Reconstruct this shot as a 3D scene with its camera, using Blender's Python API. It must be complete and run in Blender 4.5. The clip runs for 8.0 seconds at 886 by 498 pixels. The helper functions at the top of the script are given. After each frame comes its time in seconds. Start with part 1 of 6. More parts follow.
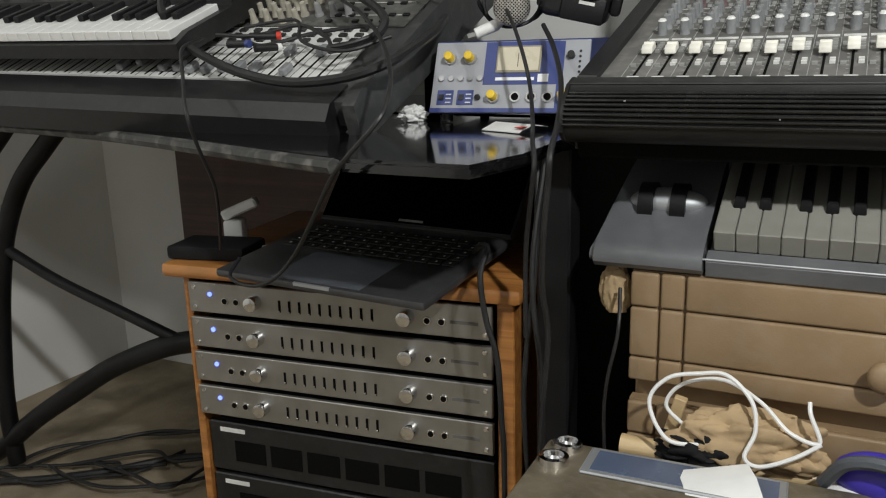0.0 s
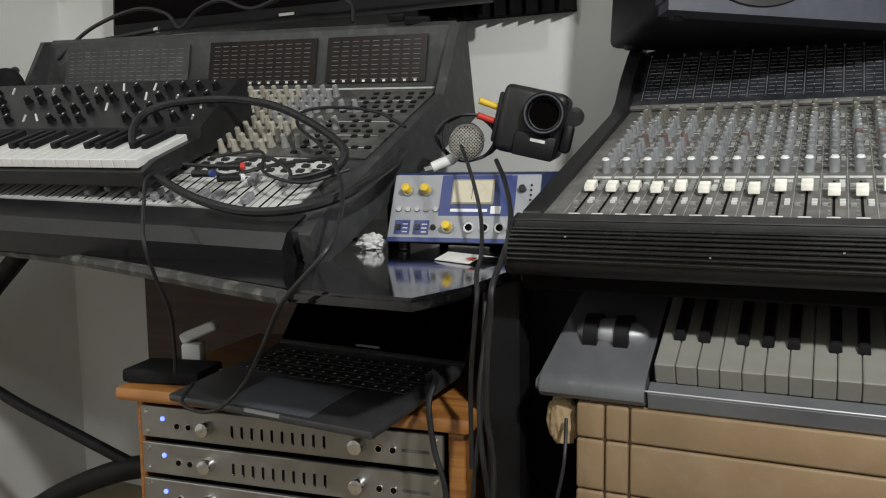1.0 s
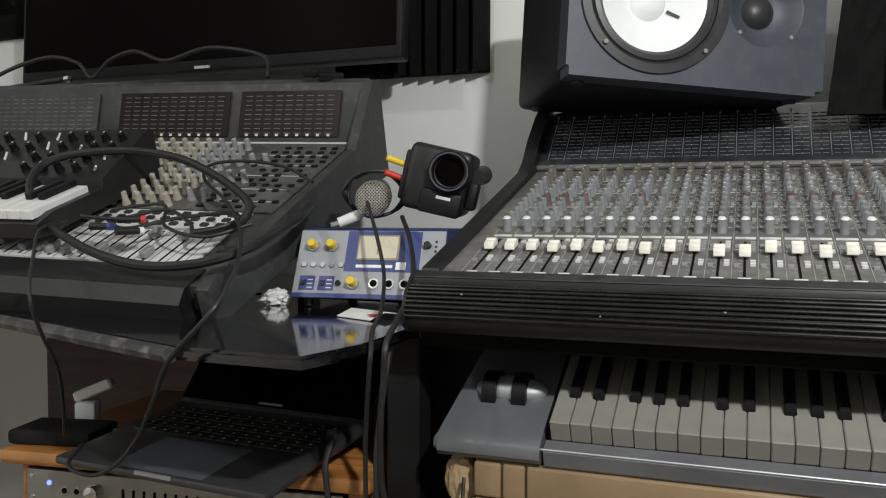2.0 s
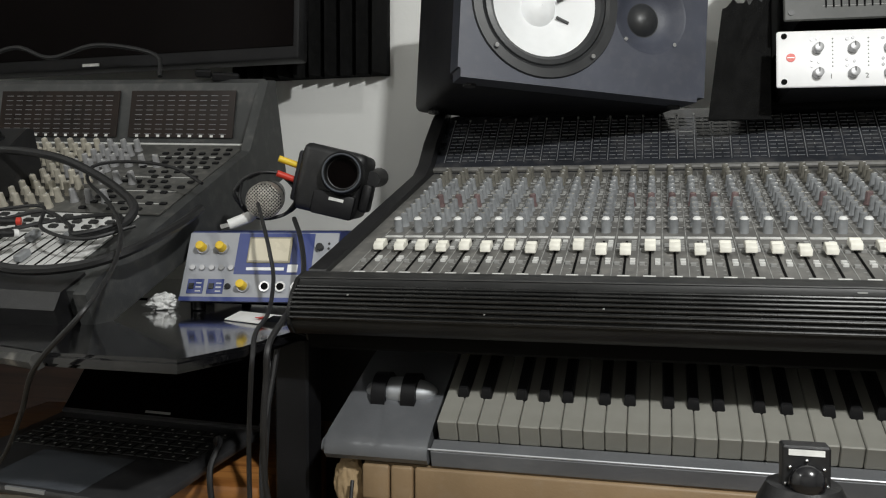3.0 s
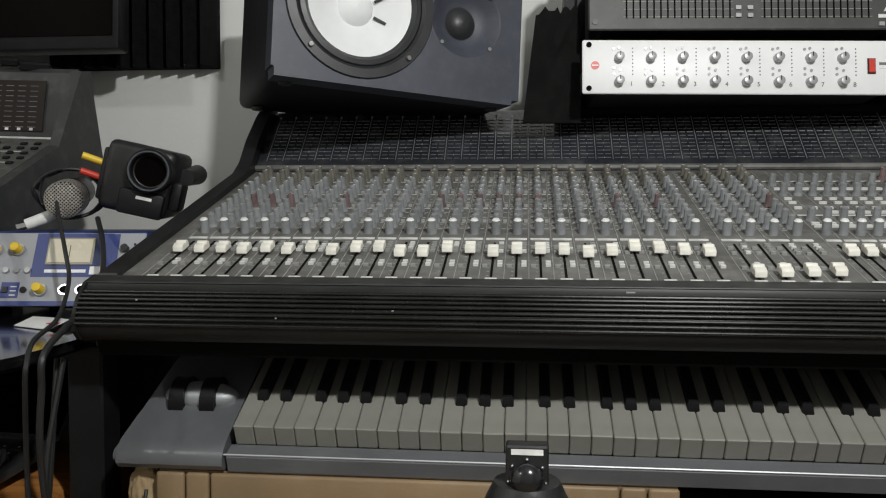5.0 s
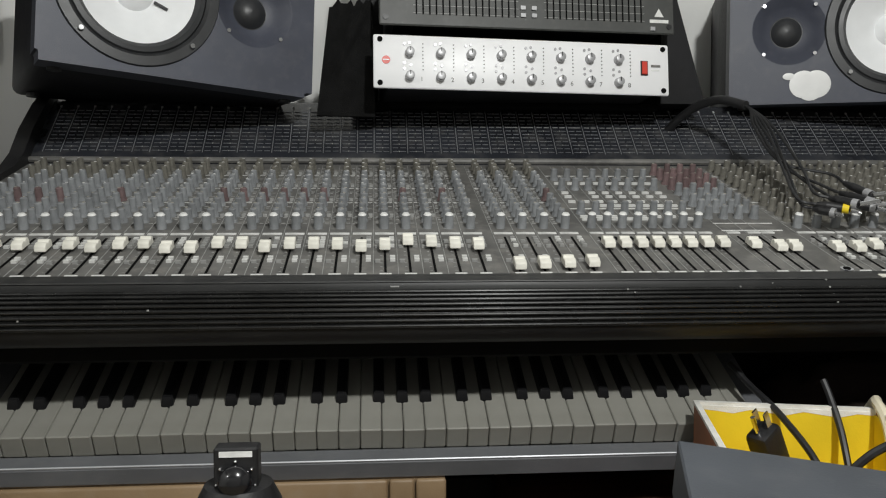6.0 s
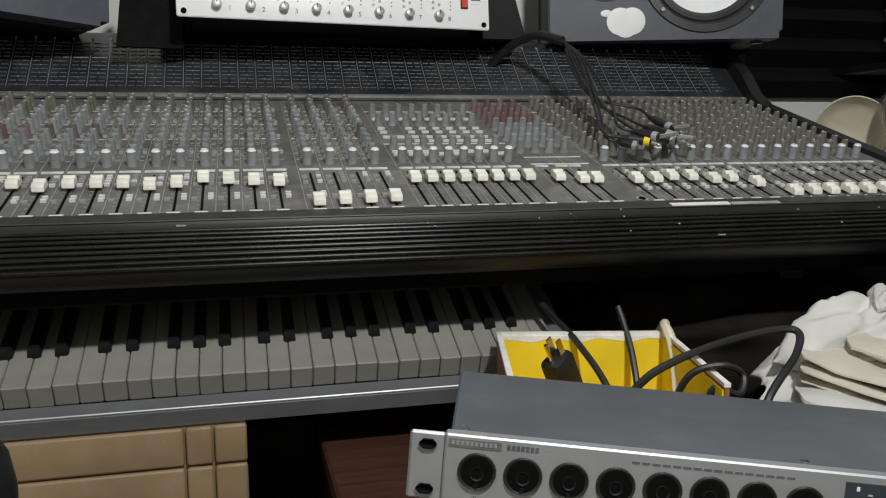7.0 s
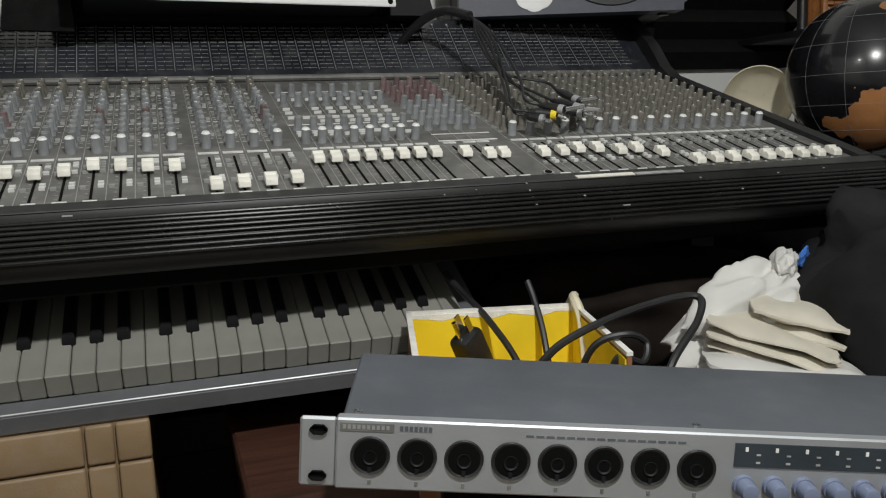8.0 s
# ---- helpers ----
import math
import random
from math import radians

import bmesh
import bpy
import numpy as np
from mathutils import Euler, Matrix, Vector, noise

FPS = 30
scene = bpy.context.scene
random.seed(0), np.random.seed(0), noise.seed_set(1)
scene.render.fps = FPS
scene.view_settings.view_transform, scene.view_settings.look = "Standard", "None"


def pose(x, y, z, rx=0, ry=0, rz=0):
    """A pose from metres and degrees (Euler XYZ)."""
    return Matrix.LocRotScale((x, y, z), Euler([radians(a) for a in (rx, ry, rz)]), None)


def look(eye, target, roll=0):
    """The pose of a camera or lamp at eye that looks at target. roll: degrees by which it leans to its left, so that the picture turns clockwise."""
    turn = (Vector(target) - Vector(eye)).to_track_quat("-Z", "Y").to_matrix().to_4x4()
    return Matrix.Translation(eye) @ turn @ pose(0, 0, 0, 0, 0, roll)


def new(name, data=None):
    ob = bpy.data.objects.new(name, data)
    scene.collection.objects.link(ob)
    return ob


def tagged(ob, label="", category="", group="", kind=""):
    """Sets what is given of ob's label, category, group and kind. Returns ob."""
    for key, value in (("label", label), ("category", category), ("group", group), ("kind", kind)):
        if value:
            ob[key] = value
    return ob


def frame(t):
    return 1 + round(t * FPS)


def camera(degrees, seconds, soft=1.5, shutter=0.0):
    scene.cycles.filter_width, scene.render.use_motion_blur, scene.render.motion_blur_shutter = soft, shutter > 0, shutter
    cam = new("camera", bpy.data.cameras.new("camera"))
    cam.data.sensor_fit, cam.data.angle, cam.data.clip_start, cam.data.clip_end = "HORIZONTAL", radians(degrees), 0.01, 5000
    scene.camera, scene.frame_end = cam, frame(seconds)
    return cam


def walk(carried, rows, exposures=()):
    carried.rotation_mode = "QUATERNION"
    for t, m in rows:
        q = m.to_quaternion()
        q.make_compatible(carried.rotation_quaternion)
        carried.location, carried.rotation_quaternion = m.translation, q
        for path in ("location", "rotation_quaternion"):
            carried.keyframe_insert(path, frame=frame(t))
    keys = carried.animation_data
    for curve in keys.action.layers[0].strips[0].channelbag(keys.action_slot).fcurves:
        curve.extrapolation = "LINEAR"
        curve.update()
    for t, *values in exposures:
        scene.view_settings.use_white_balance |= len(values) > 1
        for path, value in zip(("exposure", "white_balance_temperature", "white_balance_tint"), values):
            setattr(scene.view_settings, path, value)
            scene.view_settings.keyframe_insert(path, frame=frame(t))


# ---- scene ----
cam = camera(56.9, 8.0, soft=1.15)
PATH = [
    (0, (0.129, -0.909, 0.926), (-0.74, 0.825, 0.435), -1.6),
    (0.5, (0.152, -0.91, 0.937), (-0.711, 0.864, 0.609), -1.1),
    (1, (0.172, -0.908, 0.945), (-0.674, 0.892, 0.731), -0.7),
    (1.5, (0.19, -0.901, 0.946), (-0.615, 0.925, 0.814), -0.3),
    (2, (0.208, -0.892, 0.949), (-0.489, 0.981, 0.864), 0.1),
    (3.5, (0.252, -0.876, 0.938), (-0.166, 1.078, 0.866), -0.2),
    (4, (0.268, -0.875, 0.94), (-0.07, 1.095, 0.863), -0.3),
    (5.5, (0.366, -0.865, 0.957), (0.313, 1.132, 0.862), 0.2),
    (6, (0.412, -0.862, 0.956), (0.575, 1.128, 0.849), -0.0),
    (6.5, (0.449, -0.859, 0.954), (0.755, 1.113, 0.818), -0.3),
    (7, (0.486, -0.848, 0.943), (0.966, 1.079, 0.702), -0.5),
    (7.5, (0.506, -0.844, 0.939), (1.079, 1.053, 0.665), -1.7),
    (8, (0.519, -0.844, 0.938), (1.148, 1.033, 0.649), -2.2),
]
walk(cam, [(t, look(eye, target, roll)) for t, eye, target, roll in PATH],
     exposures=[(0.0, 0.32), (1.5, 0.34), (2.0, 0.28), (3.5, 0.10), (4.0, 0.06), (5.5, -0.12), (6.5, -0.18), (8.0, -0.22)])

# ---- light ----
world = bpy.data.worlds.new("world")
scene.world = world
world.use_nodes = True
world.node_tree.nodes["Background"].inputs[0].default_value = (0.9, 0.95, 1.0, 1)
world.node_tree.nodes["Background"].inputs[1].default_value = 0.01


def lamp(name, where, watts, size, colour):
    data = bpy.data.lights.new(name, "POINT")
    data.energy, data.shadow_soft_size, data.color = watts, size, colour
    ob = new(name, data)
    ob.location = where
    return ob


# main source, placed from the cast shadows
lamp("main_light", (0.74, -1.05, 1.78), 68, 0.035, (0.98, 0.992, 0.968))
# added fill that lifts the left side; no such lamp is known
lamp("left_fill_light", (-1.15, -1.55, 2.20), 17, 0.06, (0.98, 0.992, 0.968))


# ---- materials ----
def material(name, rgb, rough=0.5, metal=0.0, vary=0.25, scale=30.0, bump=0.1, fine=400.0, coat=0.0, dust=0.0, per_object=0.0, spec=0.5):
    """A painted, moulded or natural surface: stains at one scale, grain at another, and dust lying on it."""
    mat = bpy.data.materials.new(name)
    mat.use_nodes = True
    nt = mat.node_tree
    n, link = nt.nodes, nt.links.new
    b = n["Principled BSDF"]
    tc = n.new("ShaderNodeTexCoord")
    big, small = n.new("ShaderNodeTexNoise"), n.new("ShaderNodeTexNoise")
    big.inputs["Scale"].default_value, big.inputs["Detail"].default_value = scale, 6
    small.inputs["Scale"].default_value, small.inputs["Detail"].default_value = fine, 3
    link(tc.outputs["Object"], big.inputs["Vector"])
    link(tc.outputs["Object"], small.inputs["Vector"])
    ramp = n.new("ShaderNodeMapRange")
    ramp.inputs["From Min"].default_value, ramp.inputs["From Max"].default_value = 0.3, 0.7
    ramp.inputs["To Min"].default_value, ramp.inputs["To Max"].default_value = 1 - vary, 1 + vary
    link(big.outputs["Fac"], ramp.inputs["Value"])
    mul = n.new("ShaderNodeVectorMath")
    mul.operation = "SCALE"
    mul.inputs[0].default_value = rgb
    link(ramp.outputs["Result"], mul.inputs["Scale"])
    out = mul.outputs["Vector"]
    if per_object:
        info, rng, mul2 = n.new("ShaderNodeObjectInfo"), n.new("ShaderNodeMapRange"), n.new("ShaderNodeVectorMath")
        rng.inputs["To Min"].default_value, rng.inputs["To Max"].default_value = 1 - per_object, 1 + per_object
        link(info.outputs["Random"], rng.inputs["Value"])
        mul2.operation = "SCALE"
        link(out, mul2.inputs[0])
        link(rng.outputs["Result"], mul2.inputs["Scale"])
        out = mul2.outputs["Vector"]
    if dust:
        spots = n.new("ShaderNodeTexNoise")
        spots.inputs["Scale"].default_value, spots.inputs["Detail"].default_value = scale * 4, 10
        link(tc.outputs["Object"], spots.inputs["Vector"])
        dr = n.new("ShaderNodeMapRange")
        dr.inputs["From Min"].default_value, dr.inputs["From Max"].default_value = 0.5, 0.75
        dr.inputs["To Min"].default_value, dr.inputs["To Max"].default_value = 0.0, dust
        link(spots.outputs["Fac"], dr.inputs["Value"])
        mix = n.new("ShaderNodeMix")
        mix.data_type = "RGBA"
        mix.inputs["B"].default_value = (0.32, 0.30, 0.27, 1)
        link(dr.outputs["Result"], mix.inputs["Factor"])
        link(out, mix.inputs["A"])
        out = mix.outputs["Result"]
    link(out, b.inputs["Base Color"])
    rr = n.new("ShaderNodeMapRange")
    rr.inputs["To Min"].default_value, rr.inputs["To Max"].default_value = max(0.02, rough - 0.1), min(1, rough + 0.1)
    link(big.outputs["Fac"], rr.inputs["Value"])
    link(rr.outputs["Result"], b.inputs["Roughness"])
    b.inputs["Metallic"].default_value = metal
    b.inputs["Coat Weight"].default_value = coat
    b.inputs["Coat Roughness"].default_value = 0.08
    b.inputs["Specular IOR Level"].default_value = spec
    if bump:
        bp = n.new("ShaderNodeBump")
        bp.inputs["Strength"].default_value, bp.inputs["Distance"].default_value = bump, 0.002
        link(small.outputs["Fac"], bp.inputs["Height"])
        link(bp.outputs["Normal"], b.inputs["Normal"])
    return mat


def wood(name, rgb, dark, rough=0.45, axis=0, scale=9.0, coat=0.2):
    mat = material(name, rgb, rough, vary=0.2, scale=12, bump=0.15, fine=300, coat=coat)
    nt = mat.node_tree
    n, link = nt.nodes, nt.links.new
    b = n["Principled BSDF"]
    old = b.inputs["Base Color"].links[0].from_socket
    tc, mp, wv, cr, mix = (n.new("ShaderNode" + k) for k in ("TexCoord", "Mapping", "TexNoise", "MapRange", "Mix"))
    mp.inputs["Scale"].default_value = [2.0 if i == axis else scale * 6 for i in range(3)]
    wv.inputs["Scale"].default_value, wv.inputs["Detail"].default_value, wv.inputs["Distortion"].default_value = 1.0, 8, 1.2
    link(tc.outputs["Object"], mp.inputs["Vector"])
    link(mp.outputs["Vector"], wv.inputs["Vector"])
    cr.inputs["From Min"].default_value, cr.inputs["From Max"].default_value = 0.35, 0.7
    link(wv.outputs["Fac"], cr.inputs["Value"])
    mix.data_type = "RGBA"
    mix.inputs["B"].default_value = (*dark, 1)
    link(cr.outputs["Result"], mix.inputs["Factor"])
    link(old, mix.inputs["A"])
    link(mix.outputs["Result"], b.inputs["Base Color"])
    return mat


def glow(name, rgb, strength):
    mat = bpy.data.materials.new(name)
    mat.use_nodes = True
    b = mat.node_tree.nodes["Principled BSDF"]
    b.inputs["Base Color"].default_value = (*rgb, 1)
    b.inputs["Emission Color"].default_value = (*rgb, 1)
    b.inputs["Emission Strength"].default_value = strength
    return mat


M = dict(
    wall=material("white_wall_paint", (0.82, 0.82, 0.80), 0.8, vary=0.05, scale=3, bump=0.15, fine=120),
    # closing walls out of view: grey level sets how much fill bounces back
    greywall=material("unseen_wall_bounce_grey", (0.45, 0.45, 0.44), 0.85, vary=0.08, scale=3, bump=0.15, fine=120),
    # ceiling out of view: grey chosen to weaken the bounced fill
    dimceiling=material("ceiling_bounce_grey", (0.30, 0.30, 0.29), 0.9, vary=0.04, scale=3, bump=0.1),
    floor=material("dusty_concrete", (0.27, 0.22, 0.15), 0.8, vary=0.35, scale=7, bump=0.5, fine=150, dust=0.3),
    black=material("black_plastic", (0.012, 0.012, 0.013), 0.42, vary=0.3, scale=20, bump=0.12, dust=0.025),
    cable=material("black_rubber", (0.014, 0.014, 0.015), 0.5, vary=0.2, scale=40, bump=0.05),
    dark=material("black_painted_steel", (0.008, 0.008, 0.009), 0.5, vary=0.4, scale=9, bump=0.15, dust=0.008, spec=0.25),
    glossy=material("black_glass", (0.006, 0.006, 0.007), 0.06, vary=0.3, scale=8, bump=0.01, coat=0.6, dust=0.04),
    screen=material("dark_screen_glass", (0.003, 0.002, 0.002), 0.08, vary=0.2, scale=4, bump=0.0, spec=0.03),
    raillip=material("dusty_black_lip", (0.022, 0.022, 0.022), 0.5, vary=0.3, scale=10, bump=0.08, dust=0.06),
    rib=material("glossy_black_rib", (0.010, 0.010, 0.010), 0.26, vary=0.25, scale=16, bump=0.03, fine=200, dust=0.012, spec=0.45),
    rail=material("black_rubber_rail", (0.011, 0.011, 0.011), 0.45, vary=0.3, scale=14, bump=0.05, spec=0.35),
    panel=material("dark_grey_panel", (0.135, 0.132, 0.125), 0.5, vary=0.35, scale=14, bump=0.1, dust=0.35),
    bridge=material("smoked_meter_plastic", (0.026, 0.028, 0.034), 0.22, vary=0.3, scale=10, bump=0.02, coat=0.3, dust=0.12),
    print_=material("light_panel_print", (0.72, 0.72, 0.70), 0.6, vary=0.2, scale=60, bump=0.02),
    print_dim=material("grey_panel_print", (0.34, 0.34, 0.33), 0.6, vary=0.3, scale=60, bump=0.02),
    grid=material("faint_grey_print", (0.20, 0.205, 0.215), 0.6, vary=0.35, scale=30, bump=0.02),
    knob=material("grey_knob_plastic", (0.25, 0.26, 0.27), 0.5, vary=0.2, scale=80, bump=0.03, dust=0.08, per_object=0.12),
    brown_knob=material("dusty_brown_knob", (0.215, 0.205, 0.175), 0.55, vary=0.25, scale=80, bump=0.03, dust=0.2, per_object=0.3),
    knob_top=material("white_knob_line", (0.80, 0.80, 0.78), 0.5, vary=0.1, scale=80, bump=0.02),
    cream=material("cream_fader_plastic", (0.80, 0.78, 0.70), 0.45, vary=0.08, scale=60, bump=0.03, per_object=0.06),
    tan_knob=material("tan_knob_plastic", (0.46, 0.43, 0.36), 0.5, vary=0.2, scale=80, bump=0.03, per_object=0.2),
    button=material("dark_button", (0.03, 0.03, 0.03), 0.5, vary=0.3, scale=80, bump=0.02),
    red_knob=material("faded_red_cap", (0.19, 0.13, 0.13), 0.5, vary=0.2, scale=80, bump=0.02, per_object=0.3),
    mixgrey=material("charcoal_mixer_case", (0.048, 0.050, 0.050), 0.5, vary=0.25, scale=12, bump=0.12, dust=0.12),
    fadpanel=material("pale_fader_panel", (0.66, 0.66, 0.65), 0.55, vary=0.12, scale=20, bump=0.04, dust=0.2),
    meter=material("brown_meter_window", (0.012, 0.006, 0.004), 0.3, vary=0.4, scale=14, bump=0.02, spec=0.2),
    lmpanel=material("dusty_grey_mixer_panel", (0.085, 0.085, 0.080), 0.55, vary=0.3, scale=16, bump=0.1, dust=0.3),
    kb=material("silver_grey_plastic", (0.145, 0.150, 0.160), 0.34, metal=0.25, vary=0.1, scale=15, bump=0.08, dust=0.06),
    kbline=material("bright_trim", (0.45, 0.46, 0.48), 0.45, metal=0.5, vary=0.05, bump=0.0),
    # aged keys, darkened further in colour for the shade under the console
    white_key=material("aged_shaded_white_key", (0.235, 0.230, 0.205), 0.35, vary=0.10, scale=25, bump=0.02, per_object=0.05),
    black_key=material("black_key", (0.007, 0.007, 0.008), 0.5, vary=0.2, scale=40, bump=0.02, spec=0.25),
    tan=material("tan_moulded_plastic", (0.265, 0.180, 0.100), 0.5, vary=0.14, scale=10, bump=0.1, dust=0.15),
    orange=wood("orange_varnished_wood", (0.46, 0.20, 0.055), (0.24, 0.085, 0.022), 0.35, coat=0.4),
    bamboo=wood("pale_wood", (0.62, 0.47, 0.27), (0.46, 0.32, 0.16), 0.5, coat=0.1),
    cabinet=wood("dark_red_brown_wood", (0.075, 0.030, 0.018), (0.035, 0.014, 0.009), 0.5, axis=0, coat=0.1),
    alu=material("brushed_aluminium", (0.35, 0.34, 0.32), 0.42, metal=0.85, vary=0.08, scale=30, bump=0.06, dust=0.1),
    steel=material("chrome", (0.75, 0.75, 0.76), 0.15, metal=1.0, vary=0.05, bump=0.0),
    laptop=material("space_grey_metal", (0.085, 0.085, 0.09), 0.35, metal=0.6, vary=0.1, scale=15, bump=0.02, dust=0.08),
    speaker=material("matt_black_speaker", (0.010, 0.010, 0.013), 0.55, vary=0.15, scale=15, bump=0.2, fine=700, dust=0.01, spec=0.3),
    baffle=material("dark_grey_baffle", (0.058, 0.063, 0.085), 0.48, vary=0.12, scale=15, bump=0.15, fine=700, dust=0.05),
    cone=material("white_cone", (0.86, 0.87, 0.88), 0.55, vary=0.03, scale=40, bump=0.03),
    ring=material("black_rubber_ring", (0.028, 0.029, 0.031), 0.42, vary=0.15, scale=30, bump=0.05),
    foam=material("black_acoustic_foam", (0.009, 0.009, 0.009), 0.95, vary=0.3, scale=60, bump=0.7, fine=500, spec=0.1),
    whiteface=material("white_rack_face", (0.90, 0.90, 0.91), 0.4, vary=0.03, scale=20, bump=0.02),
    greyknob=material("silver_knob", (0.40, 0.40, 0.41), 0.35, metal=0.3, vary=0.1, bump=0.02),
    red=material("red_plastic", (0.62, 0.05, 0.03), 0.4, vary=0.1, bump=0.02),
    yellow=material("yellow_plastic", (0.85, 0.58, 0.04), 0.4, vary=0.1, bump=0.02),
    yellowcard=material("yellow_card", (0.82, 0.60, 0.015), 0.6, vary=0.12, scale=12, bump=0.1),
    browncard=material("brown_card", (0.30, 0.12, 0.055), 0.7, vary=0.2, scale=12, bump=0.1),
    whitecard=material("white_torn_card", (0.75, 0.74, 0.70), 0.8, vary=0.12, scale=60, bump=0.3),
    blue=material("navy_blue_paint", (0.045, 0.065, 0.22), 0.4, vary=0.1, scale=20, bump=0.02),
    brightblue=material("bright_blue_cotton", (0.06, 0.20, 0.62), 0.9, vary=0.15, scale=20, bump=0.4, fine=700),
    isagrey=material("light_grey_paint", (0.36, 0.37, 0.40), 0.45, vary=0.06, scale=20, bump=0.03),
    lcd=material("cream_meter_dial", (0.66, 0.60, 0.46), 0.3, vary=0.05, bump=0.0, coat=0.4),
    lcdrim=material("clear_yellowed_rim", (0.34, 0.31, 0.23), 0.25, vary=0.1, bump=0.0, coat=0.5),
    eqface=material("dark_olive_grey_paint", (0.055, 0.057, 0.054), 0.5, vary=0.15, scale=20, bump=0.05, dust=0.05),
    slate=material("slate_grey_steel", (0.105, 0.115, 0.132), 0.5, metal=0.2, vary=0.1, scale=10, bump=0.1, dust=0.08),
    silver=material("silver_front_plate", (0.42, 0.435, 0.455), 0.48, metal=0.6, vary=0.05, scale=20, bump=0.02),
    bluegrey=material("blue_grey_knob", (0.16, 0.19, 0.28), 0.4, vary=0.1, bump=0.02),
    window=material("dark_display_window", (0.03, 0.04, 0.05), 0.2, vary=0.1, bump=0.0, coat=0.3),
    cloth=material("white_cotton", (0.68, 0.67, 0.64), 0.9, vary=0.08, scale=15, bump=0.5, fine=900),
    beige=material("beige_knit", (0.60, 0.56, 0.47), 0.95, vary=0.1, scale=20, bump=0.3, fine=700),
    blackcloth=material("black_cotton", (0.016, 0.016, 0.017), 0.95, vary=0.3, scale=20, bump=0.2, fine=900, spec=0.15),
    darkcloth=material("dark_brown_cloth", (0.016, 0.012, 0.010), 0.95, vary=0.4, scale=14, bump=0.5, fine=600, spec=0.1),
    dustedge=material("dusty_worn_edge", (0.035, 0.035, 0.034), 0.5, vary=0.5, scale=9, bump=0.3, fine=120, dust=0.55),
    globe=material("black_globe_gloss", (0.010, 0.010, 0.012), 0.22, vary=0.4, scale=9, bump=0.01, coat=0.5),
    land=material("copper_land_print", (0.36, 0.16, 0.06), 0.35, vary=0.3, scale=18, bump=0.02, coat=0.4),
    wicker=wood("orange_wicker", (0.42, 0.17, 0.05), (0.22, 0.08, 0.02), 0.5, scale=14, coat=0.1),
    ivory=material("ivory_plastic", (0.72, 0.66, 0.50), 0.35, vary=0.12, scale=20, bump=0.03, coat=0.2),
    white=material("white_plastic", (0.80, 0.80, 0.79), 0.4, vary=0.06, scale=30, bump=0.03),
    paper=material("brown_kraft_paper", (0.42, 0.30, 0.17), 0.85, vary=0.15, scale=25, bump=0.3, fine=200),
    brass=material("worn_bronze_plate", (0.20, 0.17, 0.12), 0.45, metal=0.4, vary=0.3, scale=25, bump=0.15, dust=0.3),
    lcdblue=material("blue_grey_lcd", (0.09, 0.12, 0.19), 0.25, vary=0.1, bump=0.0),
    mesh=material("silver_mic_mesh", (0.50, 0.48, 0.44), 0.35, metal=0.8, vary=0.3, scale=300, bump=0.6, fine=900),
    purple=material("deep_blue_purple", (0.06, 0.04, 0.42), 0.4, vary=0.2, bump=0.05),
    led=glow("blue_led", (0.12, 0.18, 1.0), 2.5),
    # near-black for real holes, also for parts that should sink into shade
    hole=material("black_hole_and_shade", (0.003, 0.003, 0.003), 0.8, vary=0.1, bump=0.0, spec=0.1),
    bulb=glow("bulb_glass", (1.0, 0.95, 0.88), 12.0),
)


# ---- mesh helpers ----
def box(bm, x0, x1, y0, y1, z0, z1, bev=0.0, m=0, seg=1):
    r = bmesh.ops.create_cube(bm, size=1.0, matrix=Matrix.Translation(((x0 + x1) / 2, (y0 + y1) / 2, (z0 + z1) / 2)) @ Matrix.Diagonal((abs(x1 - x0), abs(y1 - y0), abs(z1 - z0), 1)))
    fs = {f for v in r["verts"] for f in v.link_faces}
    for f in fs:
        f.material_index = m
    if bev:
        bmesh.ops.bevel(bm, geom=list({e for v in r["verts"] for e in v.link_edges}), offset=bev, segments=seg, affect="EDGES", profile=0.5, material=m)
    return bm


def rod(bm, p0, p1, r0, r1=None, seg=14, m=0, cap_m=None, bev=0.0):
    """A round bar from p0 to p1."""
    p0, p1 = Vector(p0), Vector(p1)
    r1 = r0 if r1 is None else r1
    d = p1 - p0
    mt = Matrix.Translation((p0 + p1) / 2) @ d.to_track_quat("Z", "Y").to_matrix().to_4x4()
    r = bmesh.ops.create_cone(bm, cap_ends=True, segments=seg, radius1=r0, radius2=r1, depth=d.length, matrix=mt)
    fs = {f for v in r["verts"] for f in v.link_faces}
    for f in fs:
        f.material_index = m
        if len(f.verts) == seg and cap_m is not None and (f.calc_center_median() - p1).length < 1e-4:
            f.material_index = cap_m
    if bev:
        top = [e for f in fs if len(f.verts) == seg and (f.calc_center_median() - p1).length < 1e-4 for e in f.edges]
        bmesh.ops.bevel(bm, geom=top, offset=bev, segments=2, affect="EDGES", profile=0.5)
    return bm


def ball(bm, c, r, sx=1, sy=1, sz=1, m=0, u=18, v=12):
    q = bmesh.ops.create_uvsphere(bm, u_segments=u, v_segments=v, radius=r, matrix=Matrix.Translation(c) @ Matrix.Diagonal((sx, sy, sz, 1)))
    for f in {f for w in q["verts"] for f in w.link_faces}:
        f.material_index = m
    return bm


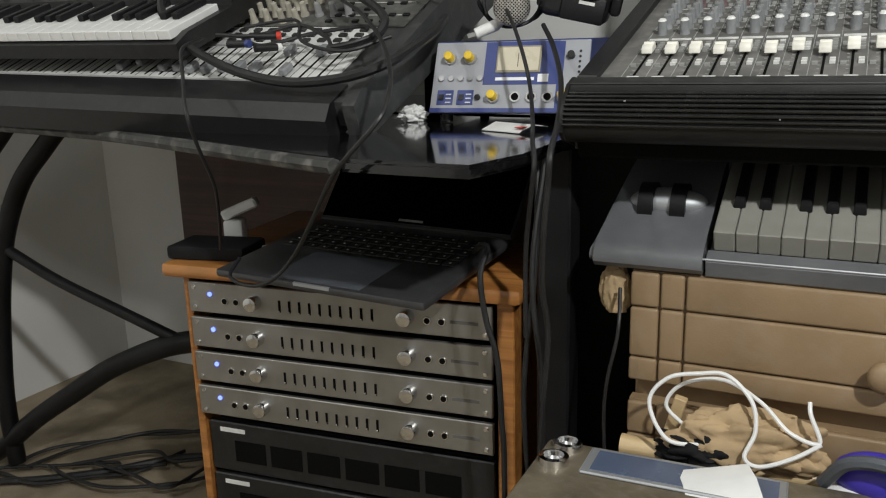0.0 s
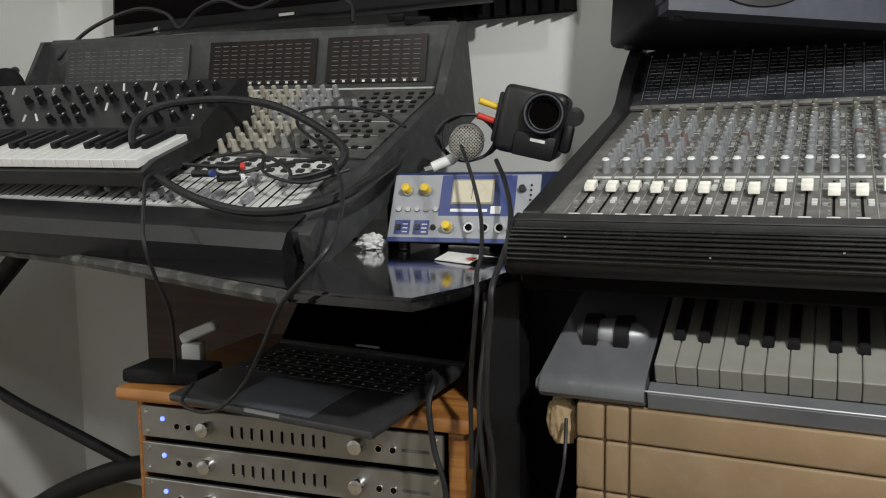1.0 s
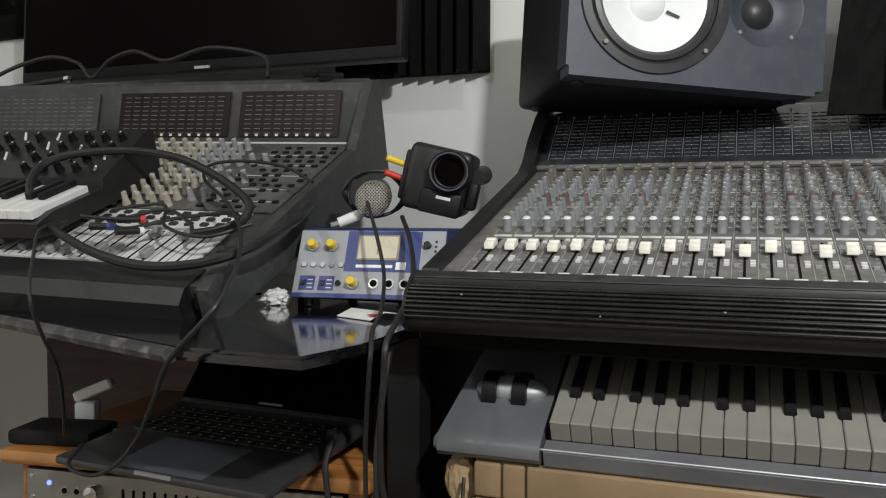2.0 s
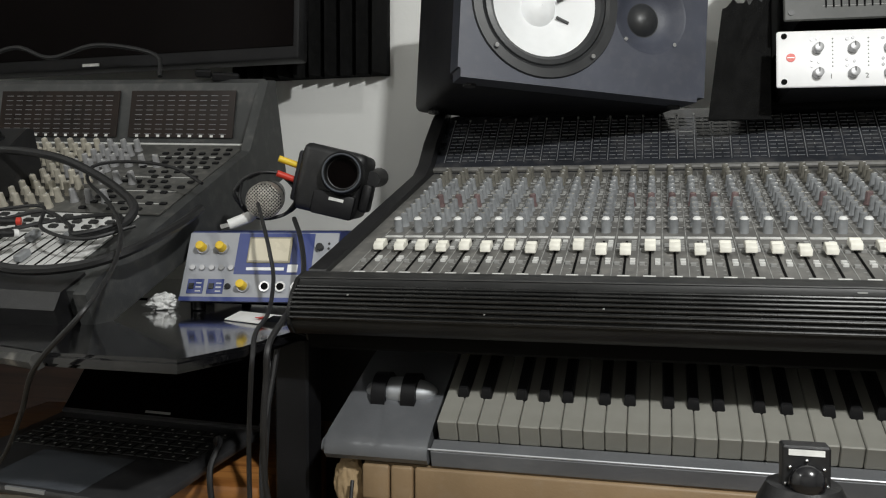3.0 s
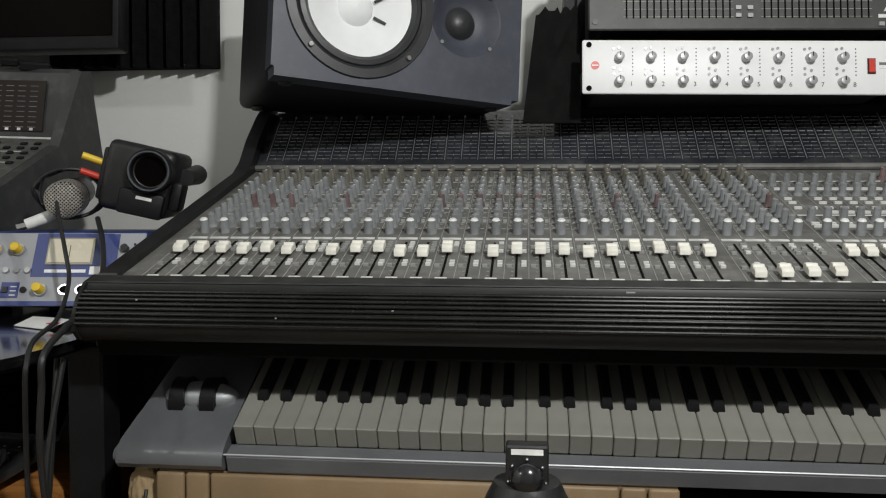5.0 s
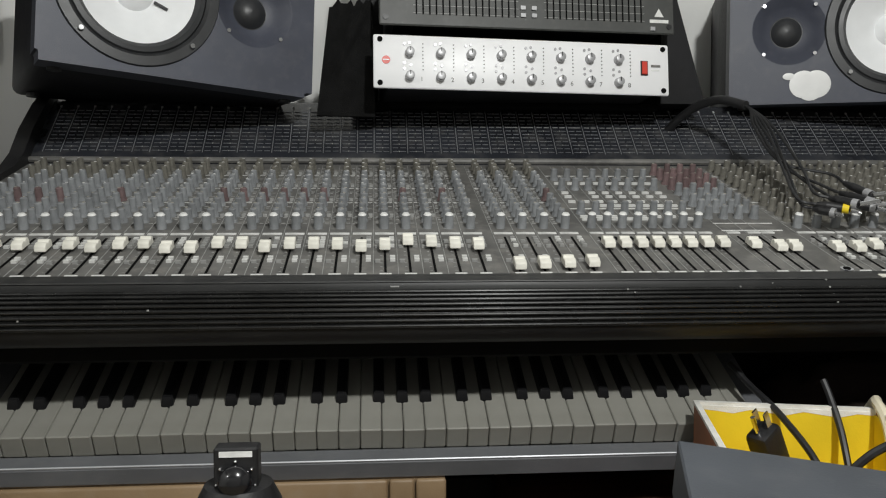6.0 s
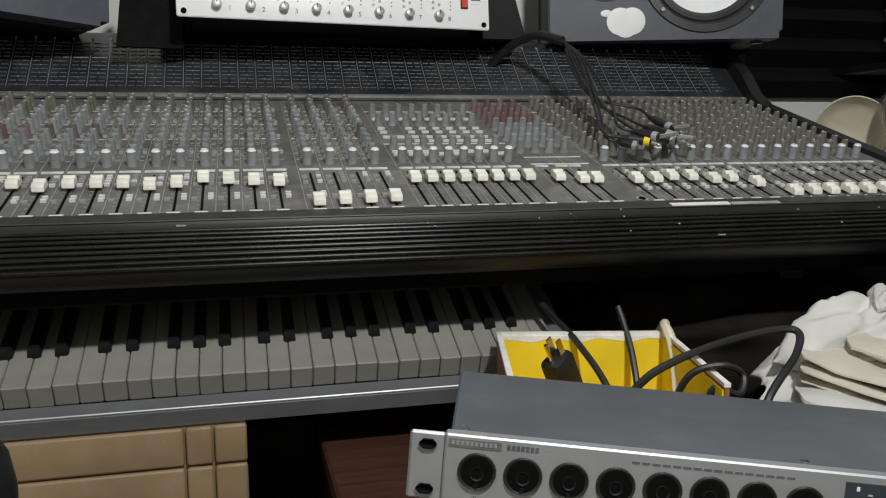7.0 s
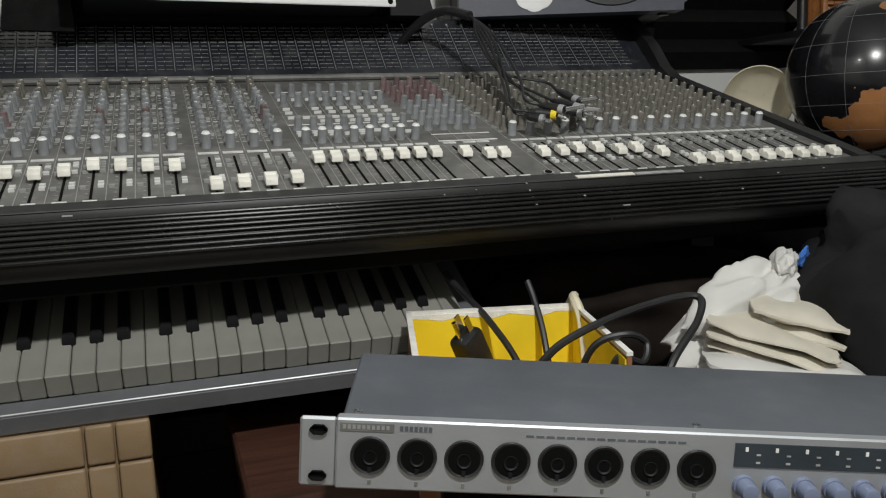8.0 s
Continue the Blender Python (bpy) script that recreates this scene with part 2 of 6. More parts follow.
def extrude_x(bm, profile, x0, x1, m=0):
    """The closed outline (y, z) drawn out along x."""
    a = [bm.verts.new((x0, y, z)) for y, z in profile]
    b = [bm.verts.new((x1, y, z)) for y, z in profile]
    k = len(profile)
    fs = [bm.faces.new(a), bm.faces.new(b[::-1])]
    for i in range(k):
        fs.append(bm.faces.new((a[i], b[i], b[(i + 1) % k], a[(i + 1) % k])))
    for f in fs:
        f.material_index = m
    bmesh.ops.recalc_face_normals(bm, faces=fs)
    return bm


def extrude_y(bm, outline, y0, y1, m=0):
    """The closed outline (x, z) drawn out along y."""
    a = [bm.verts.new((x, y0, z)) for x, z in outline]
    b = [bm.verts.new((x, y1, z)) for x, z in outline]
    k = len(outline)
    fs = [bm.faces.new(a), bm.faces.new(b[::-1])]
    for i in range(k):
        fs.append(bm.faces.new((a[i], b[i], b[(i + 1) % k], a[(i + 1) % k])))
    for f in fs:
        f.material_index = m
    bmesh.ops.recalc_face_normals(bm, faces=fs)
    return bm


def extrude_z(bm, outline, z0, z1, m=0):
    a = [bm.verts.new((x, y, z0)) for x, y in outline]
    b = [bm.verts.new((x, y, z1)) for x, y in outline]
    k = len(outline)
    fs = [bm.faces.new(a), bm.faces.new(b[::-1])]
    for i in range(k):
        fs.append(bm.faces.new((a[i], b[i], b[(i + 1) % k], a[(i + 1) % k])))
    for f in fs:
        f.material_index = m
    bmesh.ops.recalc_face_normals(bm, faces=fs)
    return bm


def spun(bm, profile, centre=(0, 0, 0), axis="y", seg=40, m=0, mats=None):
    """The open outline (radius, height) turned round the axis."""
    rings = []
    for r, h in profile:
        ring = []
        for i in range(seg):
            a = 2 * math.pi * i / seg
            c, s = r * math.cos(a), r * math.sin(a)
            p = (c, h, s) if axis == "y" else (c, s, h)
            ring.append(bm.verts.new(Vector(p) + Vector(centre)))
        rings.append(ring)
    fs = []
    for j in range(len(rings) - 1):
        for i in range(seg):
            f = bm.faces.new((rings[j][i], rings[j][(i + 1) % seg], rings[j + 1][(i + 1) % seg], rings[j + 1][i]))
            f.material_index = mats[j] if mats else m
            fs.append(f)
    bmesh.ops.recalc_face_normals(bm, faces=fs)
    return bm


def smooth_line(pts, steps=8):
    """A smooth line through the points."""
    p = [Vector(q) for q in pts]
    p = [2 * p[0] - p[1]] + p + [2 * p[-1] - p[-2]]
    out = []
    for i in range(1, len(p) - 2):
        for k in range(steps):
            t = k / steps
            a, b, c, d = p[i - 1], p[i], p[i + 1], p[i + 2]
            out.append(0.5 * (2 * b + (c - a) * t + (2 * a - 5 * b + 4 * c - d) * t * t + (3 * b - a - 3 * c + d) * t ** 3))
    return out + [p[-2]]


def tube(bm, pts, r, seg=8, steps=8, m=0, straight=False):
    line = [Vector(q) for q in pts] if straight else smooth_line(pts, steps)
    rings, side = [], None
    for i, q in enumerate(line):
        d = (line[min(i + 1, len(line) - 1)] - line[max(i - 1, 0)]).normalized()
        if side is None:
            side = d.orthogonal().normalized()
        side = (side - d * side.dot(d)).normalized()
        up = d.cross(side)
        rings.append([bm.verts.new(q + r * (math.cos(2 * math.pi * k / seg) * side + math.sin(2 * math.pi * k / seg) * up)) for k in range(seg)])
    fs = []
    for a, b in zip(rings, rings[1:]):
        for k in range(seg):
            fs.append(bm.faces.new((a[k], a[(k + 1) % seg], b[(k + 1) % seg], b[k])))
    fs += [bm.faces.new(rings[0][::-1]), bm.faces.new(rings[-1])]
    for f in fs:
        f.material_index = m
    return bm


def mesh_of(name, bm, mats, angle=35):
    me = bpy.data.meshes.new(name)
    bm.to_mesh(me)
    bm.free()
    for mt in mats if isinstance(mats, (list, tuple)) else [mats]:
        me.materials.append(mt)
    me.shade_smooth()
    me.set_sharp_from_angle(angle=radians(angle))
    return me


def part(name, bm, mats, parent=None, label="", at=None, angle=35):
    """Links a bmesh as one mesh object under a thing or a part."""
    ob = new(name, mesh_of(name, bm, mats, angle))
    ob.parent = parent
    if at is not None:
        ob.matrix_basis = at
    if label:
        ob["label"] = label
    return ob


def again(name, me, parent, m, label=""):
    ob = new(name, me)
    ob.parent = parent
    ob.matrix_basis = m
    if label:
        ob["label"] = label
    return ob


def thing(name, label, category, m=None, group="", kind=""):
    ob = new(name)
    ob.empty_display_size = 0.05
    if m is not None:
        ob.matrix_basis = m
    return tagged(ob, label, category, group, kind)


def B():
    return bmesh.new()


def setting(name, bm, mats, label, category):
    return tagged(part(name, bm, mats), label, category, kind="structure")


# ---- the room ----
setting("floor", box(B(), -2.6, 2.8, -2.9, 0.95, -0.10, 0.0), M["floor"], "dusty bare concrete floor strewn with cables", "floor")
setting("ceiling", box(B(), -2.6, 2.8, -2.9, 0.95, 2.60, 2.70), M["dimceiling"], "unseen plain ceiling, toned grey to hold down bounced light", "ceiling")
setting("wall_north", box(B(), -2.6, 2.8, 0.82, 0.95, 0, 2.6), M["wall"], "white painted wall behind the music desk", "wall")
setting("wall_south", box(B(), -2.6, 2.8, -3.0, -2.9, 0, 2.6), M["greywall"], "unseen closing wall, its grey set for bounced fill light", "wall")
setting("wall_west", box(B(), -1.98, -1.86, -2.9, 0.82, 0, 2.6), M["wall"], "white painted wall beside the music desk", "wall")
setting("wall_east", box(B(), 2.8, 2.9, -2.9, 0.95, 0, 2.6), M["greywall"], "unseen closing wall, its grey set for bounced fill light", "wall")
# made-up hanging bulbs, out of view, one at each light
for x, y, z in ((0.74, -1.05, 1.78), (-1.15, -1.55, 2.20)):
    bulb = thing("unseen_bulb", "unseen bare bulb, a made-up fitting at a light's position", "lamp", pose(x, y, 2.6))
    part("cord", tube(B(), [(0, 0, 0), (0, 0, z - 2.50)], 0.003, straight=True), M["cable"], bulb)
    part("socket", rod(B(), (0, 0, z - 2.56), (0, 0, z - 2.49), 0.018), M["white"], bulb)
    gl = part("bulb", ball(B(), (0, 0, z - 2.60), 0.042, sz=1.2), M["bulb"], bulb)
    gl.visible_shadow = False


# ---- acoustic foam ----
def foam_panel(name, m, width, height, wedges, depth, label):
    """Wedge foam: ridges side by side on a backing."""
    ob = thing(name, label, "acoustic foam", m)
    part("backing", box(B(), 0, width, 0.0, 0.02, 0, height), M["foam"], ob)
    p = width / wedges
    for i in range(wedges):
        part("wedge", extrude_z(B(), [(p * i, 0), (p * (i + 0.5), -depth), (p * (i + 1), 0)], 0, height), M["foam"], ob, angle=10)
    return ob


foam_panel("acoustic_foam_panel", pose(-0.68, 0.798, 1.256), 0.36, 0.9, 10, 0.045, "black wedge acoustic foam panel on the white wall")
foam_panel("acoustic_foam_panel", pose(1.96, 0.798, 1.055, 0, -90, 0), 0.60, 0.62, 9, 0.045, "black ridged acoustic foam panel with level ridges")
foam_panel("acoustic_foam_panel", pose(-1.64, 0.798, 1.425, 0, -90, 0), 0.5, 0.21, 8, 0.045, "black ridged acoustic foam panel high on the white wall")

# ---- the large mixing console ----
SLOPE = math.degrees(math.atan(0.30))
console = thing("mixing_console", "large dusty dark grey mixing console with white faders", "mixing console", pose(0, 0, 0.880, SLOPE))
X0, X1, VB = -0.150, 1.400, 0.492
part("base", extrude_x(B(), [(0, -0.004), (VB, -0.004), (VB, -0.10), (0.04, -0.10), (0, -0.075)], X0 + 0.01, X1 - 0.01), M["dark"], console)
part("control_panel", box(B(), X0 + 0.022, X1 - 0.022, 0.0, VB, -0.004, 0.0), M["panel"], console, "dusty dark grey panel printed with pale lines")
for xa, xb in ((X0, X0 + 0.022), (X1 - 0.022, X1)):
    part("end_cheek", extrude_x(B(), [(-0.03, -0.03), (0.0, 0.006), (VB - 0.05, 0.010), (VB - 0.015, 0.020), (VB + 0.03, 0.048), (VB + 0.095, 0.076), (VB + 0.138, 0.088), (VB + 0.152, 0.080), (VB + 0.152, -0.10), (0.03, -0.10), (-0.03, -0.07)], xa, xb), M["black"], console)
# rail: a flat dusty lip, then moulded ribs that curl down to a smooth lower edge
rail = part("front_rail", extrude_x(B(), [(0.0, 0.003), (-0.021, 0.002), (-0.0235, -0.001), (-0.030, -0.0045), (-0.040, -0.010), (-0.049, -0.018), (-0.055, -0.028), (-0.056, -0.038), (-0.053, -0.047), (-0.047, -0.054), (-0.030, -0.062), (0.0, -0.080)], X0 - 0.005, X1 + 0.005), M["rail"], console, "ribbed black rubber front rail, scuffed", angle=25)
part("lip", box(B(), X0 - 0.004, X1 + 0.004, -0.0215, -0.0005, 0.0022, 0.0040, 0.0008), M["raillip"], rail, "dull dusty flat lip")
for i in range(8):
    a = radians(76 - i * 9.4)
    c = (-0.021 - 0.036 * math.cos(a), -0.036 + 0.033 * math.sin(a))
    part("rib", rod(B(), (X0 - 0.004, *c), (X1 + 0.004, *c), 0.0020, seg=10), M["rib"], rail)
for xa in (X0 - 0.007, X1 + 0.003):
    part("rail_end", extrude_x(B(), [(0.0, 0.004), (-0.022, 0.0035), (-0.042, -0.007), (-0.056, -0.022), (-0.060, -0.038), (-0.054, -0.050), (-0.030, -0.064), (0.0, -0.082)], xa, xa + 0.004), M["rail"], rail)
# the shade under the rail is put into the skirt's black colour
part("under_skirt", extrude_x(B(), [(-0.034, -0.058), (-0.033, -0.076), (-0.028, -0.081), (0.036, -0.1005), (0.02, -0.070)], X0 + 0.004, X1 - 0.004), M["hole"], console, "smooth underside, coloured black for the shade below the rail")
random.seed(5)
for i in range(15):
    x, a = random.uniform(X0 + 0.03, X1 - 0.05), radians(random.uniform(25, 95))
    w = random.choice((0.0015, 0.002, 0.003, 0.009))
    y, z = -0.021 - 0.0384 * math.cos(a), -0.036 + 0.0354 * math.sin(a)
    part("chip", box(B(), x, x + w, y - 0.0012, y + 0.0006, z - 0.0005, z + 0.0005), M["print_dim"], rail)
for k in range(4):
    part("chip", box(B(), 0.893 + 0.001 * k, 0.8948 + 0.001 * k, -0.0235 - 0.008 * k, -0.0220 - 0.008 * k, 0.0022 - 0.0052 * k, 0.0034 - 0.0052 * k), M["print_dim"], rail)

# channel columns: x of each fader and how far up the slot its cap stands
caps = [(-0.091 + 0.027 * i, v) for i, v in enumerate((.076, .074, .074, .070, .076, .070, .078, .068, .078, .080, .064, .064, .080, .078, .066, .076, .076, .074, .066, .072, .088, .082, .076, .072))]
caps += [(0.568 + 0.0275 * i, v) for i, v in enumerate((.008, .010, .012, .014))]
caps += [(0.685 + 0.0199 * i, 0.076) for i in range(8)]
caps += [(0.861, .072), (0.888, .062), (0.906, .062)]
caps += [(0.957 + 0.0256 * i, v) for i, v in enumerate((.058, .058, .066, .064, .052, .056, .036))]
caps += [(1.140 + 0.0262 * i, 0.002 + 0.0006 * (i % 3)) for i in range(9)]
cap_bm = B()
extrude_x(cap_bm, [(-0.011, 0.004), (-0.010, 0.0105), (-0.003, 0.0135), (0.0, 0.011), (0.003, 0.0145), (0.0095, 0.0125), (0.011, 0.004)], -0.0062, 0.0062)
bmesh.ops.bevel(cap_bm, geom=cap_bm.edges[:], offset=0.0008, segments=1, affect="EDGES")
cap_me = mesh_of("fader_cap", cap_bm, M["cream"])
slot_me = mesh_of("fader_slot", box(B(), -0.0013, 0.0013, 0.014, 0.128, 0.0002, 0.0008), M["hole"])
stem_me = mesh_of("fader_stem", box(B(), -0.0016, 0.0016, -0.004, 0.004, 0, 0.006), M["steel"])
square_me = mesh_of("label_square", box(B(), -0.0065, 0.0065, 0.0035, 0.0095, 0, 0.0012), M["print_"])
line_me = mesh_of("channel_line", box(B(), 0, 0.0007, 0.002, VB - 0.01, 0, 0.0006), M["print_dim"])
strip_me = mesh_of("writing_strip", box(B(), -0.0112, 0.0118, 0.1400, 0.1455, 0, 0.0010), M["print_"])
strip_narrow_me = mesh_of("writing_strip", box(B(), -0.0078, 0.0088, 0.1400, 0.1455, 0, 0.0010), M["print_"])
button_me = mesh_of("button", box(B(), 0.0055, 0.0112, 0, 0.0045, 0, 0.0030), M["print_"])
dim_button_me = mesh_of("button", box(B(), 0.0055, 0.0112, 0, 0.0045, 0, 0.0030), M["print_dim"])
scale_bm = B()
for k in range(9):
    box(scale_bm, -0.0055, -0.0030, 0.018 + 0.012 * k, 0.0186 + 0.012 * k, 0, 0.0006)
scale_me = mesh_of("fader_scale", scale_bm, M["print_dim"])
random.seed(11)
for i, (x, v) in enumerate(caps):
    wide = i < 28 or i > 38
    half = 0.0135 if wide else 0.010
    again("fader_cap", cap_me, console, pose(x, v + 0.012, 0))
    again("fader_stem", stem_me, console, pose(x, v + 0.012, 0))
    again("fader_slot", slot_me, console, pose(x, 0, 0))
    again("label_square", square_me, console, pose(x, 0, 0))
    again("channel_line", line_me, console, pose(x - half, 0, 0))
    again("writing_strip", strip_me if wide else strip_narrow_me, console, pose(x, 0, 0))
    again("fader_scale", scale_me, console, pose(x, 0, 0))["kind"] = "stuff"
    for k, yy in enumerate((0.047, 0.056, 0.094, 0.103, 0.112, 0.121)):
        if wide:
            again("button", button_me if k < 2 or random.random() < 0.3 else dim_button_me, console, pose(x, yy, 0))
            if k in (1, 3, 5):
                again("button", dim_button_me, console, pose(x - 0.0166, yy - 0.012, 0))


def knob_bm(r, h, point=True, seg=10):
    bm = rod(B(), (0, 0, 0), (0, 0, h * 0.2), r * 1.25, r * 1.15, seg)
    rod(bm, (0, 0, h * 0.2), (0, 0, h * 0.94), r, r * 0.86, seg)
    rod(bm, (0, 0, h * 0.94), (0, 0, h), r * 0.86, r * 0.62, seg)
    if point:
        box(bm, -r * 0.13, r * 0.13, r * 0.1, r * 0.72, h - 0.0002, h + 0.0004, m=1)
    return bm


def join_at(bm, me, m):
    k = len(bm.verts)
    bm.from_mesh(me)
    bm.verts.ensure_lookup_table()
    bmesh.ops.transform(bm, matrix=m, verts=bm.verts[k:])


tall_me = mesh_of("level_knob", rod(rod(B(), (0, 0, 0), (0, 0, 0.0172), 0.0060, 0.0053, 14), (0, 0, 0.0172), (0, 0, 0.0195), 0.0053, 0.0036, 14, 1), [M["knob"], M["knob_top"]])
knob_me = mesh_of("knob", knob_bm(0.0053, 0.0180), [M["knob"], M["tan_knob"]])
brown_me = mesh_of("knob", knob_bm(0.0053, 0.0180), [M["brown_knob"], M["tan_knob"]])
redk_me = mesh_of("knob", knob_bm(0.0053, 0.0180), [M["red_knob"], M["tan_knob"]])
rest, rest_brown, marks = B(), B(), B()
lit_me = mesh_of("small_button", box(B(), 0.0075, 0.0125, -0.003, 0.003, 0, 0.0028), M["print_dim"])
row_me = mesh_of("printed_rule", box(B(), -0.012, 0.012, 0, 0.0008, 0, 0.0006), M["print_"])
random.seed(21)
for i, (x, v) in enumerate(caps):
    master = 28 <= i <= 38
    if master:
        continue
    again("level_knob", tall_me, console, pose(x, 0.166, 0, 0, 0, random.uniform(-40, 40)))
    for j in range(12):
        m = pose(x + random.uniform(-0.0006, 0.0006), 0.192 + 0.0240 * j, 0, 0, 0, random.uniform(-130, 130))
        me = redk_me if (j in (4, 8) and random.random() < 0.35) else knob_me
        if j < 5 and i < 32:
            again("knob", me, console, m)
        else:
            join_at(rest_brown if i > 38 or j > 8 else rest, me, m)
        for dx, dy, w in ((-0.0115, 0.007, 0.004), (0.0070, 0.009, 0.0035), (-0.0105, -0.004, 0.003), (0.0066, -0.008, 0.005), (-0.0122, -0.010, 0.0052)):
            if random.random() < 0.75:
                box(marks, x + dx, x + dx + w, 0.192 + 0.024 * j + dy, 0.1932 + 0.024 * j + dy, 0, 0.0006)
        if j % 3 == 1:
            again("small_button", lit_me, console, pose(x, 0.191 + 0.024 * j, 0))
        if j in (3, 6, 9):
            again("printed_rule", row_me, console, pose(x, 0.2035 + 0.024 * j, 0))
part("knob_bank", rest, [M["knob"], M["knob_top"]], console, "dense rows of small grey knobs")["kind"] = "stuff"
part("dusty_knob_bank", rest_brown, [M["brown_knob"], M["knob_top"]], console, "dense rows of dusty brown-grey knobs")["kind"] = "stuff"
part("print_texture", marks, M["print_dim"], console, "small pale printed marks between the knobs")["kind"] = "stuff"
# master section: sparser knobs, printed boxes and a button matrix
mb = B()
mbut_me = mesh_of("button", box(B(), -0.005, 0.005, 0, 0.0045, 0, 0.003), M["print_"])
for c in range(8):
    x = 0.685 + 0.0199 * c
    again("level_knob", tall_me, console, pose(x, 0.168, 0, 0, 0, random.uniform(-60, 60)))
    for v in (0.225, 0.345, 0.40):
        again("knob", knob_me, console, pose(x, v, 0, 0, 0, random.uniform(-130, 130)))
    for v in (0.195, 0.205, 0.255, 0.275, 0.300, 0.32, 0.372):
        if random.random() < 0.8:
            again("button", mbut_me, console, pose(x, v, 0))
for xa, xb, ya, yb in ((0.675, 0.845, 0.2455, 0.2475), (0.675, 0.845, 0.4205, 0.4220), (0.850, 0.930, 0.150, 0.1525), (0.850, 0.930, 0.180, 0.1815)):
    part("printed_line", box(B(), xa, xb, ya, yb, 0, 0.0008), M["print_"], console)
for c in range(4):
    for r in range(9):
        again("knob", redk_me if r > 4 else knob_me, console, pose(0.853 + 0.021 * c, 0.205 + 0.0285 * r, 0, 0, 0, random.uniform(-130, 130)))
jack = part("jack_socket", rod(B(), (0.936, 0.010, 0.0), (0.936, 0.010, 0.003), 0.007, seg=16), M["steel"], console)
part("socket_hole", rod(B(), (0.936, 0.010, 0.003), (0.936, 0.010, 0.0036), 0.0042, seg=14), M["hole"], jack)
part("masking_tape", box(B(), 0.958, 1.032, -0.0205, -0.0125, 0.0039, 0.0050), M["cream"], console, "strip of cream masking tape")
part("worn_tape", box(B(), 1.034, 1.098, -0.0205, -0.0135, 0.0039, 0.0048), M["print_dim"], console)
# meter bridge behind the panel
bridge = part("meter_bridge", extrude_x(B(), [(VB, 0.002), (VB + 0.012, 0.012), (VB + 0.1335, 0.0739), (VB + 0.140, 0.075), (VB + 0.148, 0.065), (VB + 0.148, -0.10), (VB, -0.10)], X0 + 0.004, X1 - 0.004), M["bridge"], console, "smoked black meter bridge with a fine grid of lines")
trim = part("bridge_lip", rod(B(), (X0 + 0.02, VB + 0.002, 0.006), (X1 - 0.02, VB + 0.002, 0.006), 0.005, seg=8), M["panel"], console)
ga, gb = B(), B()
for i in range(53):
    x = X0 + 0.037 + 0.0275 * i
    box(ga, x - 0.0005, x + 0.0005, 0.006, 0.121, 0, 0.0008)
    box(gb, x - 0.0015, x + 0.0015, 0.121, 0.125, 0, 0.0012)
    for j in range(12):
        y = 0.010 + 0.0093 * j
        thick = 0.0010 if j == 7 else 0.0006
        box(gb if j == 7 else ga, x + 0.0030, x + 0.0122, y, y + thick, 0, 0.0008)
        box(gb if j == 7 else ga, x + 0.0153, x + 0.0245, y, y + thick, 0, 0.0008)
        if (i * 5 + j * 3) % 7 < 3:
            box(gb, x + 0.0128, x + 0.0147, y - 0.0005, y + 0.0011, 0, 0.0009)
tilt = pose(0, VB + 0.012, 0.0122, 27.0)
part("meter_grid", ga, M["grid"], bridge, at=tilt)["kind"] = "stuff"
part("meter_scale", gb, M["print_dim"], bridge, at=tilt)["kind"] = "stuff"

stand = thing("console_stand", "black painted steel stand under the mixing console", "stand")
for x in (-0.13, 1.36):
    part("leg", box(B(), x - 0.025, x + 0.025, 0.30, 0.36, 0, 0.88, 0.004), M["dark"], stand)
    part("foot", box(B(), x - 0.03, x + 0.03, 0.06, 0.66, 0, 0.04, 0.006), M["dark"], stand)
part("cross_beam", box(B(), -0.105, 1.335, 0.31, 0.35, 0.50, 0.56, 0.004), M["dark"], stand)
part("rear_panel", box(B(), -0.34, 1.35, 0.365, 0.38, 0.10, 0.86), M["dark"], stand)

# ---- keyboard on the chest of drawers ----
KT = 25.0
kbd = thing("midi_keyboard", "long silver-grey keyboard with aged white keys under the console", "keyboard", pose(0, 0, 0.700, KT))
NW, PW, KO = 36, 0.0229, 0.005
KX1 = KO + NW * PW
part("body", extrude_x(B(), [(-0.001, -0.004), (-0.017, -0.003), (-0.020, -0.006), (-0.022, -0.024), (-0.014, -0.029), (0.255, -0.029), (0.255, 0.012), (0.150, 0.012), (0.150, -0.012), (-0.001, -0.012)], 0, KX1), M["kb"], kbd)
ch = extrude_x(B(), [(-0.028, -0.012), (-0.025, -0.004), (-0.018, 0.001), (-0.006, 0.0040), (0.03, 0.007), (0.255, 0.014), (0.255, -0.029), (0.0, -0.029), (-0.016, -0.024), (-0.025, -0.020)], -0.130, -0.003)
for v in ch.verts:
    if v.co.x < -0.1:
        v.co.x += 0.030 * max(0.0, v.co.y) / 0.255
bmesh.ops.bevel(ch, geom=[e for e in ch.edges if e.calc_length() < 0.2 and min(v.co.x for v in e.verts) < -0.09 and max(v.co.x for v in e.verts) < -0.05], offset=0.006, segments=4, affect="EDGES")
cheek = part("control_cheek", ch, M["kb"], kbd, "silver-grey cheek with two black wheels")
cr = extrude_x(B(), [(-0.022, -0.007), (-0.018, 0.000), (-0.008, 0.0035), (0.03, 0.007), (0.255, 0.014), (0.255, -0.029), (-0.014, -0.029), (-0.022, -0.024)], KX1 + 0.003, KX1 + 0.03)
bmesh.ops.bevel(cr, geom=cr.edges[:], offset=0.003, segments=2, affect="EDGES")
part("end_cheek", cr, M["kb"], kbd)
